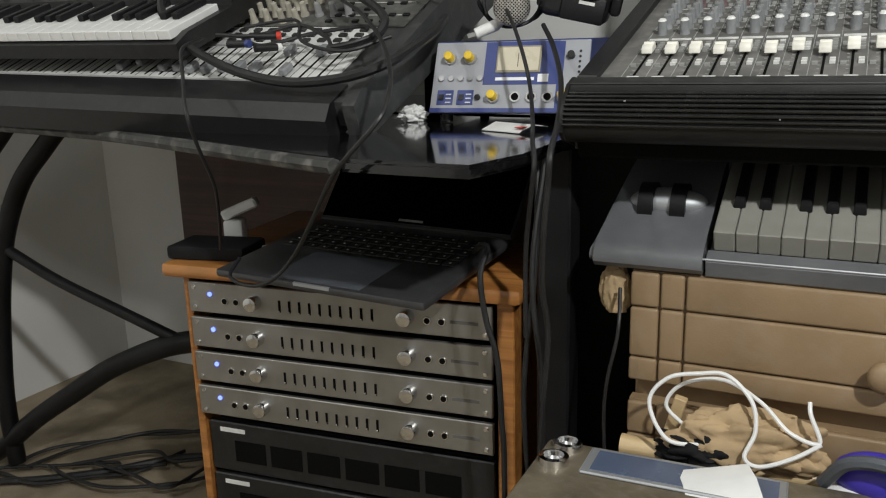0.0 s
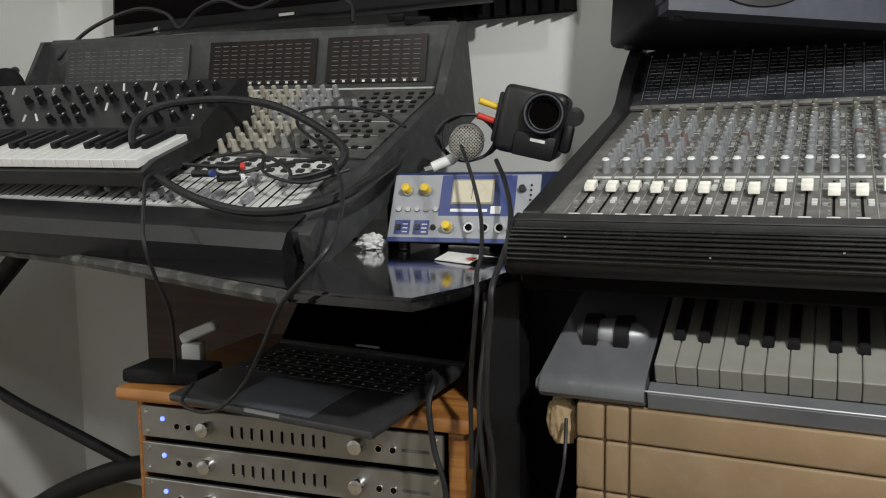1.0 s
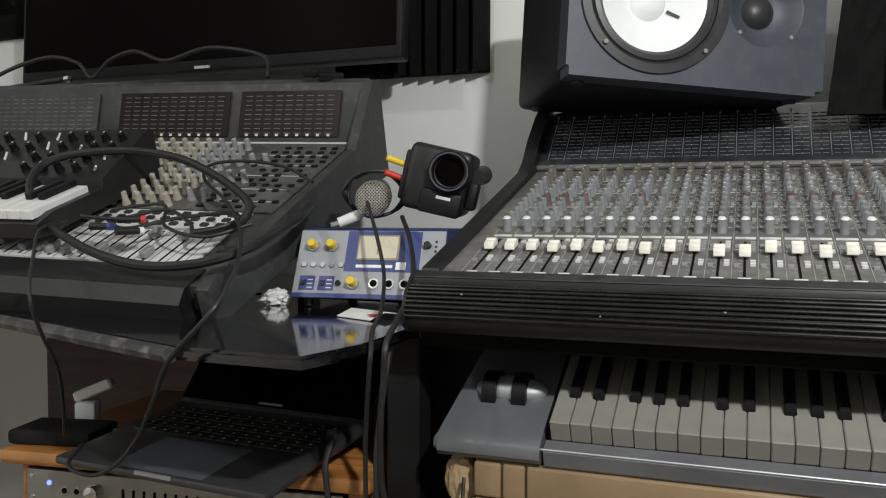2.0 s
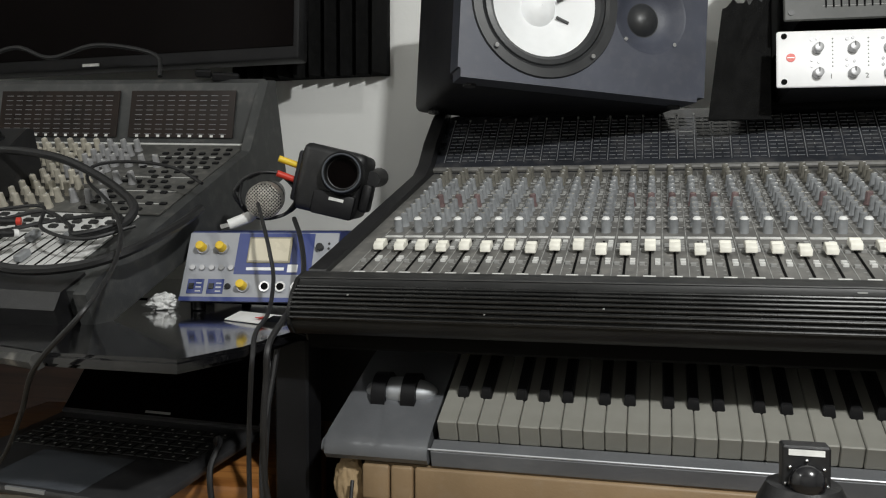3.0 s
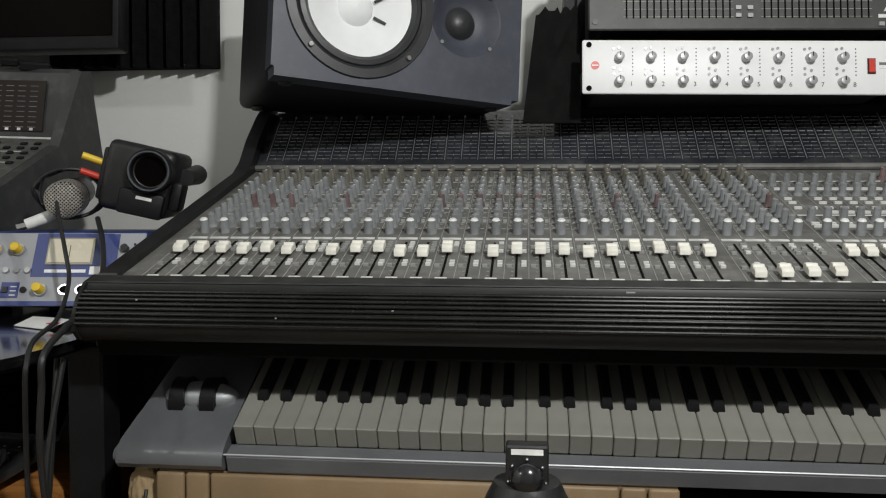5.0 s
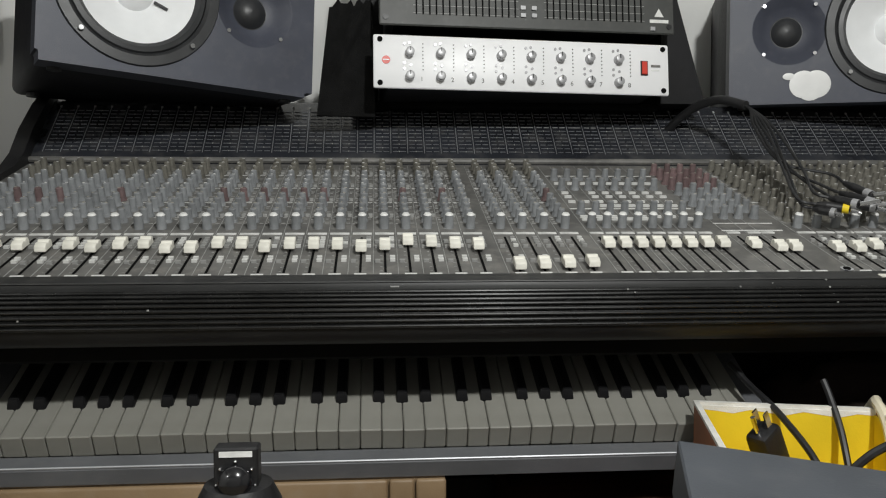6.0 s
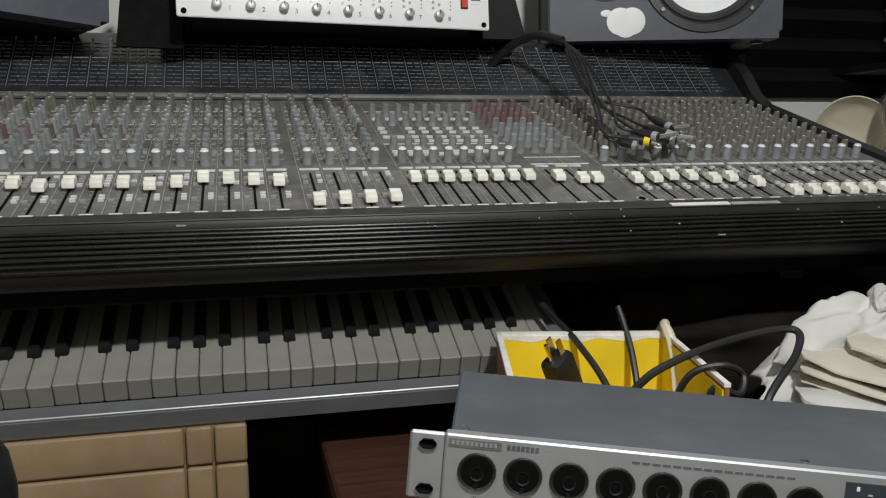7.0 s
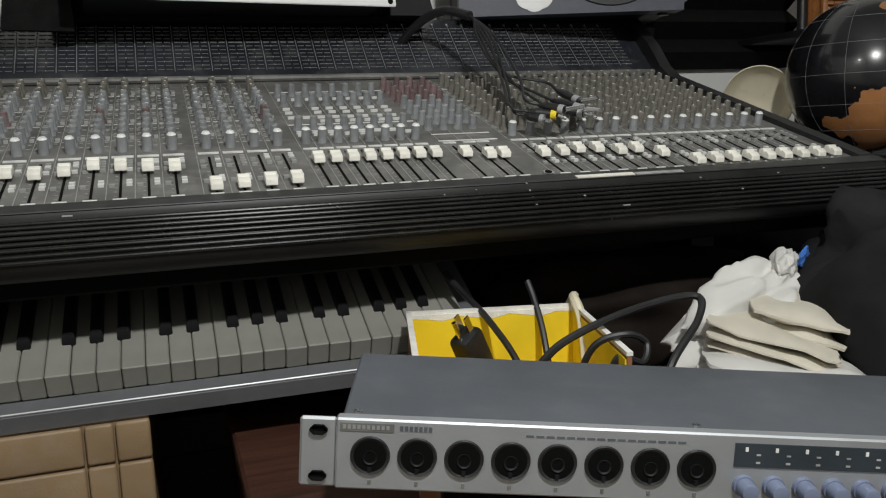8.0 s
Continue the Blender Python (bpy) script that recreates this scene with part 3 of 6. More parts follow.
part("trim_line", rod(B(), (-0.003, -0.0185, -0.0035), (KX1, -0.0185, -0.0035), 0.0012, seg=6), M["kbline"], kbd)
hump = part("wheel_surround", ball(B(), (-0.056, 0.068, 0.009), 0.018, sx=2.5, sy=1.05, sz=0.85, u=36, v=20), M["silver"], cheek, "rounded silver surround")
for x in (-0.079, -0.042):
    w = rod(B(), (x - 0.0085, 0.068, 0.002), (x + 0.0085, 0.068, 0.002), 0.0275, seg=32)
    part("wheel", w, M["black_key"], cheek, "black rubber wheel")
wk = B()
box(wk, 0.0004, PW - 0.0004, 0.0, 0.148, -0.0045, 0.0215, 0.0012)
box(wk, 0.0015, PW - 0.0015, 0.002, 0.148, -0.012, -0.0022)
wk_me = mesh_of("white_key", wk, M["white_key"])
bkb = extrude_x(B(), [(0.0, 0.020), (0.007, 0.0315), (0.103, 0.033), (0.103, 0.010), (0.0, 0.010)], -0.0070, 0.0070)
for v in bkb.verts:
    if v.co.z > 0.025:
        v.co.x *= 0.76
bmesh.ops.bevel(bkb, geom=bkb.edges[:], offset=0.0011, segments=2, affect="EDGES")
bk_me = mesh_of("black_key", bkb, M["black_key"])
random.seed(3)
for i in range(NW):
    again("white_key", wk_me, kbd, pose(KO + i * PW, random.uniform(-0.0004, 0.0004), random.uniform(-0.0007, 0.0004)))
    if i % 7 in (0, 1, 3, 4, 5) and i < NW - 1:
        again("black_key", bk_me, kbd, pose(KO + (i + 1) * PW + (-0.002, 0.002, 0, -0.003, 0, 0.003, 0)[i % 7], 0.0445, 0))

chest = thing("chest_of_drawers", "tan moulded chest of drawers with grooved borders", "chest of drawers")
CX0, CX1, CF, CT = -0.082, 0.486, -0.010, 0.668
part("carcass", box(B(), CX0 + 0.004, CX1 - 0.004, CF + 0.02, 0.30, 0.02, CT, 0.004), M["tan"], chest)
for k, (z0, z1) in enumerate(((0.535, 0.668), (0.375, 0.510), (0.215, 0.350), (0.055, 0.190))):
    dr = part("drawer", box(B(), CX0 + 0.002, CX1 - 0.002, CF + 0.003, CF + 0.019, z0, z1), M["tan"], chest)
    xs = (CX0, CX0 + 0.034, CX0 + 0.062, CX1 - 0.062, CX1 - 0.034, CX1)
    zs = (z0, z0 + 0.030, z1 - 0.042, z1)
    for a in range(5):
        for b in range(3):
            part("panel", box(B(), xs[a] + 0.0010, xs[a + 1] - 0.0010, CF - 0.0045, CF + 0.003, zs[b] + 0.0010, zs[b + 1] - 0.0010, 0.0032, seg=3), M["tan"], dr)
    kn = rod(B(), (0.182, CF - 0.004, (z0 + z1) / 2 - 0.016), (0.182, CF - 0.016, (z0 + z1) / 2 - 0.016), 0.008, seg=16)
    ball(kn, (0.182, CF - 0.020, (z0 + z1) / 2 - 0.016), 0.017, sy=0.6)
    part("knob", kn, M["tan"], dr)
part("plinth", box(B(), CX0 + 0.01, CX1 - 0.01, CF + 0.03, 0.30, 0, 0.02), M["tan"], chest)

# ---- black glass desk ----
desk = thing("desk", "black glass-topped desk with curved black steel legs", "desk")
top = extrude_z(B(), [(-1.75, 0.75), (-1.75, 0.13), (-1.40, 0.075), (-0.90, -0.015), (-0.45, -0.165), (-0.34, -0.205), (-0.19, -0.21), (-0.168, -0.12), (-0.168, 0.75)], 0.798, 0.812)
bmesh.ops.bevel(top, geom=[e for e in top.edges if abs(e.verts[0].co.z - e.verts[1].co.z) < 1e-6], offset=0.004, segments=2, affect="EDGES")
part("desktop", top, M["glossy"], desk, "polished black glass top, dusty at the edge")
part("edge_strip", tube(B(), [(-1.75, 0.126, 0.803), (-1.40, 0.071, 0.803), (-0.90, -0.019, 0.803), (-0.45, -0.169, 0.803), (-0.345, -0.208, 0.804)], 0.009, seg=8), M["dustedge"], desk, "dusty worn edge strip")
arcs = (
    ([(-1.20, 0.16, 0.798), (-1.254, 0.16, 0.754), (-1.343, 0.16, 0.675), (-1.414, 0.16, 0.565), (-1.457, 0.16, 0.439), (-1.485, 0.16, 0.308), (-1.504, 0.16, 0.173), (-1.50, 0.16, 0.03)], 0.019),
    ([(-1.60, 0.16, 0.03), (-1.558, 0.16, 0.045), (-1.415, 0.16, 0.150), (-1.273, 0.16, 0.24), (-1.147, 0.16, 0.316), (-0.988, 0.16, 0.385), (-0.86, 0.17, 0.41), (-0.80, 0.18, 0.41)], 0.021),
    ([(-1.42, 0.16, 0.535), (-1.28, 0.16, 0.483), (-1.128, 0.16, 0.442), (-0.95, 0.16, 0.395)], 0.011),
    ([(-1.35, 0.16, 0.798), (-1.50, 0.16, 0.66), (-1.62, 0.16, 0.45)], 0.019),
)
for arc, r in arcs:
    part("curved_leg", tube(B(), arc, r, seg=12, steps=6), M["dark"], desk)
for x, y in ((-0.192, 0.06), (-0.192, 0.70)):
    part("post", box(B(), x - 0.022, x + 0.022, y - 0.022, y + 0.022, 0, 0.798, 0.003), M["dark"], desk)

# added sheet: its dark colour stands for shade on the wall under the desk
board = thing("back_board", "dark brown sheet added behind the side table for the shade under the desk", "board")
part("panel", box(B(), -1.36, -0.36, 0.600, 0.618, 0.0, 0.785, 0.002), M["cabinet"], board)

# ---- wooden side table with the interfaces ----
TY = 6.2
tab = thing("side_table", "orange varnished wooden side table used as an equipment rack", "side table", pose(-0.756, -0.013, 0, 0, 0, TY))
TW = 0.485
slab = box(B(), -0.040, TW + 0.040, -0.012, 0.40, 0.590, 0.613, 0.008, seg=2)
part("tabletop", slab, M["orange"], tab, "orange varnished top with a rounded edge")
for x, w in ((-0.014, 0.013), (TW + 0.002, 0.024)):
    part("side_panel", box(B(), x, x + w, 0.006, 0.385, 0, 0.590, 0.002), M["orange"], tab)
part("back_panel", box(B(), -0.002, TW + 0.002, 0.37, 0.382, 0.05, 0.59), M["cabinet"], tab)


def interface(z):
    u = thing("audio_interface", "silver rack audio interface with slots and a lit blue light", "audio interface", pose(-0.756, -0.013, z, 0, 0, TY), "interfaces in the side table")
    H = 0.0475
    part("case", box(B(), 0.022, TW - 0.022, 0.006, 0.30, 0.003, H - 0.002), M["dark"], u)
    f = part("front_plate", box(B(), 0.001, TW - 0.002, -0.003, 0.005, 0, H, 0.0012), M["alu"], u, "brushed aluminium front plate")
    for k in range(10):
        x = 0.158 + 0.0165 * k
        sl_ = part("vent_slot", box(B(), x, x + 0.0034, -0.0040, -0.0028, 0.012, 0.030), M["hole"], f)
        part("meter_lens", box(B(), x + 0.0004, x + 0.0030, -0.0052, -0.0040, 0.0122, 0.0150, 0.0005), M["steel"], sl_)
    for x in (0.012, TW - 0.012):
        for z0 in (0.008, H - 0.008):
            part("screw", rod(B(), (x, -0.003, z0), (x, -0.0055, z0), 0.0038, 0.003, 10), M["steel"], u)
    for x in (0.066, 0.086, 0.391, 0.412):
        j = part("jack_socket", rod(B(), (x, -0.003, 0.021), (x, -0.005, 0.021), 0.0062, 0.0055, 14), M["steel"], u)
        part("socket_hole", rod(B(), (x, -0.005, 0.021), (x, -0.0056, 0.021), 0.0042, seg=12), M["hole"], j)
    for x in (0.118, 0.361):
        part("knob", rod(B(), (x, -0.003, 0.024), (x, -0.019, 0.024), 0.0115, 0.0105, 22, bev=0.001), M["steel"], u, "polished metal knob")
    part("power_light", rod(B(), (0.040, -0.003, 0.030), (0.040, -0.0045, 0.030), 0.0035, seg=12), M["led"], u, "lit blue light")
    part("name_bar", box(B(), 0.424, 0.464, -0.0036, -0.0029, 0.020, 0.0245), M["panel"], u)


for k in range(4):
    interface(0.537 - 0.0563 * k)
for k, (za, zb) in enumerate(((0.265, 0.350), (0.165, 0.258))):
    u = thing("rack_amplifier", "black rack amplifier with a dusty front", "amplifier", pose(-0.756, -0.013, 0, 0, 0, TY))
    part("case", box(B(), 0.012, TW - 0.012, 0.022, 0.34, za, zb, 0.002), M["dark"], u)
    fp = part("front_plate", box(B(), 0.004, TW - 0.004, 0.010, 0.021, za, zb, 0.002), M["black"], u)
    for i in range(6):
        part("vent", box(B(), 0.05 + 0.065 * i, 0.105 + 0.065 * i, 0.0085, 0.0105, za + 0.02, zb - 0.03), M["hole"], fp)
    part("name_bar", box(B(), 0.025, 0.070, 0.0088, 0.0100, zb - 0.016, zb - 0.009), M["print_"], fp)
part("shelf_board", box(B(), -0.002, TW + 0.002, 0.02, 0.37, 0.10, 0.118), M["orange"], tab)

# ---- laptop, tipped forward over the table's edge ----
lap = thing("laptop", "open dark grey laptop with a black screen", "laptop", pose(-0.474, 0.046, 0.632, 6.5, 0, -5))
LW, LD = 0.350, 0.240
part("base", box(B(), -LW / 2, LW / 2, -LD / 2, LD / 2, -0.006, 0.006, 0.004, seg=2), M["laptop"], lap)
part("trackpad", box(B(), -0.075, 0.075, -LD / 2 + 0.006, -0.016, 0.006, 0.0066), M["slate"], lap)
part("finger_notch", box(B(), -0.03, 0.03, -LD / 2 - 0.0006, -LD / 2 + 0.003, 0.001, 0.0055), M["silver"], lap)
key = mesh_of("key", box(box(B(), -0.0092, 0.0092, -0.0086, 0.0086, 0, 0.0014, 0.0008), -0.0016, 0.0016, -0.0014, 0.0016, 0.0014, 0.0017, m=1), [M["button"], M["print_"]])
for r in range(5):
    for c in range(14):
        again("key", key, lap, pose(-0.140 + 0.0215 * c, 0.004 + 0.0205 * r, 0.006))
scr = part("screen_lid", box(B(), -LW / 2, LW / 2, 0, 0.006, 0, 0.212, 0.002), M["laptop"], lap, at=pose(0, LD / 2 - 0.004, 0.007, -46))
part("display", box(B(), -LW / 2 + 0.004, LW / 2 - 0.004, -0.0012, 0, 0.006, 0.208), M["screen"], scr, "switched-off black display")
part("name_bar", box(B(), -0.022, 0.022, -0.0018, -0.0011, 0.009, 0.0125), M["print_dim"], scr)

pw = thing("power_bank", "flat black hard drive on the wooden table", "hard drive", pose(-0.742, 0.042, 0.613, 0, 0, 12))
part("case", box(B(), -0.065, 0.065, -0.040, 0.040, 0, 0.022, 0.006, seg=2), M["blackcloth"], pw)
plug = thing("phone_charger", "white plug charger with a white cable", "charger", pose(-0.752, 0.100, 0.613, 0, 0, 24))
part("plug", box(B(), -0.016, 0.016, -0.016, 0.016, 0, 0.045, 0.005, seg=2), M["white"], plug)
part("head", box(B(), -0.016, 0.045, -0.012, 0.012, 0, 0.016, 0.003), M["white"], plug, at=pose(0, 0, 0.049, 0, -22, 0))
part("cable", tube(B(), [(0, -0.016, 0.012), (0.03, -0.04, 0.006), (0.09, -0.05, 0.01)], 0.004), M["white"], plug)

# ---- left mixing desk ----
LS = math.degrees(math.atan(0.45))
LMX0, LMX1 = -1.47, -0.455
lm = thing("mixer", "dusty charcoal mixer with tan knobs and a tall meter bridge", "mixer", pose(-0.455, 0.010, 0.862, 0, 1.7, 2.5) @ pose(0.455, 0, 0, LS))
LB = 0.537
part("base", extrude_x(B(), [(-0.02, 0.0), (LB, -0.004), (LB, -0.075), (0.02, -0.045), (-0.02, -0.035)], LMX0, LMX1), M["mixgrey"], lm)
for xa, xb in ((LMX0 - 0.012, LMX0), (LMX1, LMX1 + 0.018)):
    part("end_cheek", extrude_x(B(), [(-0.035, 0.004), (-0.01, 0.012), (LB - 0.075, 0.014), (LB + 0.045, 0.108), (LB + 0.075, 0.100), (LB + 0.06, -0.085), (0.0, -0.055), (-0.035, -0.045)], xa, xb), M["mixgrey"], lm)
part("fader_panel", box(B(), LMX0 + 0.01, LMX1 - 0.05, 0.030, 0.135, 0.0, 0.003), M["fadpanel"], lm, "pale grey fader panel")
part("button_panel", box(B(), LMX0 + 0.01, LMX1 - 0.05, 0.142, 0.205, 0.0, 0.003), M["fadpanel"], lm, "pale grey button panel")
part("knob_panel", box(B(), LMX0 + 0.01, LMX1 - 0.02, 0.212, LB - 0.005, 0.0, 0.002), M["lmpanel"], lm)
part("front_pad", extrude_x(B(), [(-0.05, -0.05), (-0.05, -0.012), (-0.03, 0.003), (0.022, 0.004), (0.022, -0.05)], LMX0, LMX1 - 0.02), M["black"], lm)
lslot_me = mesh_of("fader_slot", box(B(), -0.0016, 0.0016, 0.036, 0.130, 0.003, 0.0036), M["hole"])
lline_me = mesh_of("channel_line", box(B(), 0.0112, 0.0120, 0.032, 0.134, 0.003, 0.0034), M["button"])
lbut_me = mesh_of("button", box(B(), -0.006, 0.006, 0, 0.009, 0.003, 0.0065), M["button"])
random.seed(8)
for i in range(34):
    x = LMX0 + 0.03 + 0.0275 * i
    again("fader_slot", lslot_me, lm, pose(x, 0, 0))
    again("channel_line", lline_me, lm, pose(x, 0, 0))
    for k in range(3):
        again("button", lbut_me, lm, pose(x, 0.150 + 0.018 * k, 0))
fc = box(B(), -0.006, 0.006, -0.012, 0.012, 0.004, 0.015, 0.002)
fc_me = mesh_of("fader_cap", fc, M["knob"])
for i in range(20, 33):
    again("fader_cap", fc_me, lm, pose(LMX0 + 0.03 + 0.0275 * i, random.choice((0.05, 0.055, 0.07, 0.11)), 0))
tk_me = mesh_of("knob", knob_bm(0.0060, 0.023), [M["tan_knob"], M["knob_top"]])
lk_me = mesh_of("knob", knob_bm(0.0060, 0.022), [M["greyknob"], M["knob_top"]])
for c in range(17):
    for r in range(11):
        x, v = LMX0 + 0.44 + 0.0275 * c, 0.225 + 0.0265 * r
        if c > 13:
            if r in (1, 4, 7) and random.random() < 0.75:
                again("knob", lk_me, lm, pose(x, v, 0.002, 0, 0, random.uniform(-120, 120)))
            continue
        again("knob", tk_me if r < 5 or c < 11 else lk_me, lm, pose(x, v, 0.002, 0, 0, random.uniform(-120, 120)))
pbut_me = mesh_of("push_button", box(B(), 0, 0.0115, 0, 0.0075, 0.002, 0.0055, 0.001), M["black_key"])
for c in range(6):
    for r in range(13):
        if random.random() < 0.8:
            x, v = LMX1 - 0.165 + 0.024 * c + 0.006 * (r % 2), 0.222 + 0.0225 * r
            again("push_button", pbut_me, lm, pose(x, v, 0))
pl = B()
for v in (0.25, 0.30, 0.36, 0.41, 0.46):
    box(pl, LMX1 - 0.17, LMX1 - 0.04, v, v + 0.0012, 0.002, 0.0026)
box(pl, LMX0 + 0.30, LMX1 - 0.03, LB - 0.012, LB - 0.004, 0.002, 0.0026)
part("printed_frame", pl, M["print_"], lm)
# bridge: upright, with two meter windows
mbm = pose(0, LB - 0.004, 0.0, 0)
br = part("meter_bridge", extrude_x(B(), [(0, 0), (0.0635, 0.0997), (0.075, 0.104), (0.085, 0.092), (0.070, -0.075), (0, -0.075)], LMX0, LMX1), M["mixgrey"], lm, "charcoal meter bridge with brown windows", at=mbm)
btilt = pose(0, -0.0005, 0.003, math.degrees(math.atan2(0.0997, 0.0635)))
for xa, xb, mt in ((-1.005, -0.745, "meter"), (-0.72, -0.505, "meter"), (LMX0 + 0.06, -1.06, "mixgrey")):
    wn = part("meter_window", box(B(), xa, xb, 0.010, 0.100, 0.0012, 0.0030), M[mt], br, "dark brown meter window" if mt == "meter" else "charcoal grille", at=btilt)
    g = B()
    nx = int((xb - xa) / 0.022)
    for i in range(nx):
        for j in range(9):
            x, y = xa + 0.012 + 0.022 * i, 0.016 + 0.0092 * j
            box(g, x, x + 0.014, y, y + 0.0010, 0.003, 0.0034)
    part("meter_scale", g, M["grid"], wn)
    if mt == "meter":
        g = B()
        for i in range(nx):
            box(g, xa + 0.016 + 0.022 * i, xa + 0.022 + 0.022 * i, 0.0105, 0.0150, 0.003, 0.0036)
        part("meter_number", g, M["print_"], wn)["kind"] = "stuff"

# ---- synthesizer lying on the mixer ----
sy = thing("synthesizer", "black synthesizer with white keys and small knobs on the mixer", "synthesizer", pose(-0.750, 0.018, 0.914, 19, 1.0, 4))
SW = 0.92
part("case", extrude_x(B(), [(-0.005, 0.0), (-0.005, 0.022), (0.03, 0.030), (0.145, 0.030), (0.150, 0.045), (0.285, 0.092), (0.300, 0.088), (0.300, 0.0)], -SW, 0), M["black"], sy)
swk = box(B(), 0.0005, 0.0225, 0, 0.125, 0.026, 0.0400, 0.001)
swk_me = mesh_of("white_key", swk, M["white"])
sbk_me = mesh_of("black_key", box(B(), -0.006, 0.006, 0.050, 0.125, 0.040, 0.050, 0.0015), M["black_key"])
for i in range(37):
    again("white_key", swk_me, sy, pose(-0.012 - 0.023 * (i + 1), 0.002, 0))
    if i % 7 not in (2, 6):
        again("black_key", sbk_me, sy, pose(-0.012 - 0.023 * (i + 1), 0, 0))
sk_me = mesh_of("knob", knob_bm(0.0066, 0.014), [M["black_key"], M["knob_top"]])
sw_me = mesh_of("switch", rod(B(), (0, 0, 0), (0.006, -0.008, 0.010), 0.0022, 0.0018, 8), M["white"])
fa = math.degrees(math.atan2(0.047, 0.135))
for c in range(26):
    for r in range(4):
        y = 0.022 + 0.030 * r
        m = pose(-0.03 - 0.034 * c, 0.150, 0.045, fa) @ pose(0, y, 0)
        if random.random() < 0.70:
            again("knob", sk_me, sy, m)
        elif random.random() < 0.6:
            again("switch", sw_me, sy, m @ pose(0, 0, 0, 0, 0, random.uniform(0, 180)))

# ---- television on the wall behind ----
lst = thing("mixer_stand", "black steel props under the back of the mixer", "stand")
for x in (-1.35, -0.95, -0.55):
    part("prop", box(B(), x - 0.015, x + 0.015, 0.42, 0.45, 0.812, 0.985), M["dark"], lst)

tv = thing("television", "large switched-off black flat television behind the mixer", "television", pose(-0.945, 0.622, 1.262, -3))
part("bezel", box(B(), -0.50, 0.50, 0, 0.045, 0, 0.58, 0.006, seg=2), M["dark"], tv)
part("display", box(B(), -0.488, 0.488, -0.003, 0.0, 0.026, 0.568), M["screen"], tv, "dark glossy display")
part("name_bar", box(B(), 0.005, 0.045, -0.0035, -0.0006, 0.006, 0.012), M["print_"], tv)
part("wall_bracket", box(B(), -0.1, 0.1, 0.046, 0.21, 0.2, 0.4), M["dark"], tv)

# ---- small recording channel box on the desk ----
isa = thing("preamp", "blue and grey preamp box with yellow knobs and a dial", "preamp", pose(-0.418, 0.152, 0.814, 0, 0, 6))
IW, IH = 0.225, 0.112
LEANF = math.degrees(math.atan2(0.045, 0.100))
part("case", extrude_x(B(), [(0.004, 0.012), (0.044, 0.109), (0.050, 0.112), (0.22, 0.112), (0.22, 0.012)], 0, IW), M["blue"], isa)
for x in (0.02, IW - 0.02):
    for y in (0.02, 0.20):
        part("foot", rod(B(), (x, y, 0), (x, y, 0.012), 0.008, seg=12), M["black"], isa)
face = part("front_plate", box(B(), 0, IW, 0, 0.106, 0, 0.004, 0.001), M["isagrey"], isa, "light grey front plate", at=pose(0, 0.001, 0.0125, 90 - LEANF))
# printed fields on the plate, in its own plane
part("blue_field", box(B(), 0.076, 0.182, 0.041, 0.1045, 0.004, 0.0046), M["blue"], face)
part("blue_border", box(B(), 0.0, IW, 0.0, 0.0065, 0.004, 0.0046), M["blue"], face)
part("blue_side", box(B(), 0.182, 0.190, 0.006, 0.104, 0.004, 0.0044), M["blue"], face)
for x in (0.010, 0.040):
    part("blue_square", box(B(), x, x + 0.024, 0.011, 0.033, 0.004, 0.005), M["blue"], face)
    part("push_button", box(B(), x + 0.003, x + 0.010, 0.018, 0.026, 0.005, 0.007), M["black"], face)
    for k in range(3):
        part("label_bar", box(B(), x + 0.013, x + 0.021, 0.014 + 0.006 * k, 0.0155 + 0.006 * k, 0.005, 0.0054), M["print_"], face)
part("dial_frame", box(B(), 0.093, 0.158, 0.058, 0.098, 0.0046, 0.0066, 0.001), M["lcdrim"], face)
part("dial", box(B(), 0.096, 0.155, 0.061, 0.095, 0.0066, 0.0074), M["lcd"], face, "cream meter dial")
part("needle", box(B(), 0.125, 0.1258, 0.066, 0.086, 0.0074, 0.0078), M["black"], face)
part("name_bar", box(B(), 0.094, 0.150, 0.0470, 0.0515, 0.0046, 0.0051), M["whiteface"], face)
part("logo_mark", box(B(), 0.155, 0.170, 0.0445, 0.0560, 0.0046, 0.0051), M["whiteface"], face)
for x, y in ((0.024, 0.080), (0.054, 0.080), (0.094, 0.022), (0.194, 0.022)):
    kb_ = rod(B(), (x, y, 0.004), (x, y, 0.008), 0.0095, 0.0085, 18, m=1)
    rod(kb_, (x, y, 0.008), (x, y, 0.020), 0.0068, 0.0062, 18, bev=0.001)
    part("knob", kb_, [M["yellow"], M["greyknob"]], face, "yellow knob")
for x in (0.126, 0.149, 0.172):
    j = part("jack_socket", rod(B(), (x, 0.022, 0.004), (x, 0.022, 0.008), 0.0078, seg=18), M["steel"], face)
    part("socket_hole", rod(B(), (x, 0.022, 0.008), (x, 0.022, 0.0086), 0.0052, seg=14), M["hole"], j)
for k in range(5):
    part("push_button", rod(B(), (0.014 + 0.0145 * k, 0.050, 0.004), (0.014 + 0.0145 * k, 0.050, 0.008), 0.0040, seg=12), M["greyknob"], face)
part("push_button", rod(B(), (0.071, 0.022, 0.004), (0.071, 0.022, 0.0075), 0.0042, seg=12), M["black"], face)
for k in range(8):
    part("light", rod(B(), (0.212, 0.036 + 0.0075 * k, 0.004), (0.212, 0.036 + 0.0075 * k, 0.0055), 0.0018, seg=8), M["black"], face)
part("knob", rod(B(), (0.200, 0.082, 0.004), (0.200, 0.082, 0.012), 0.005, seg=14), M["black"], face)

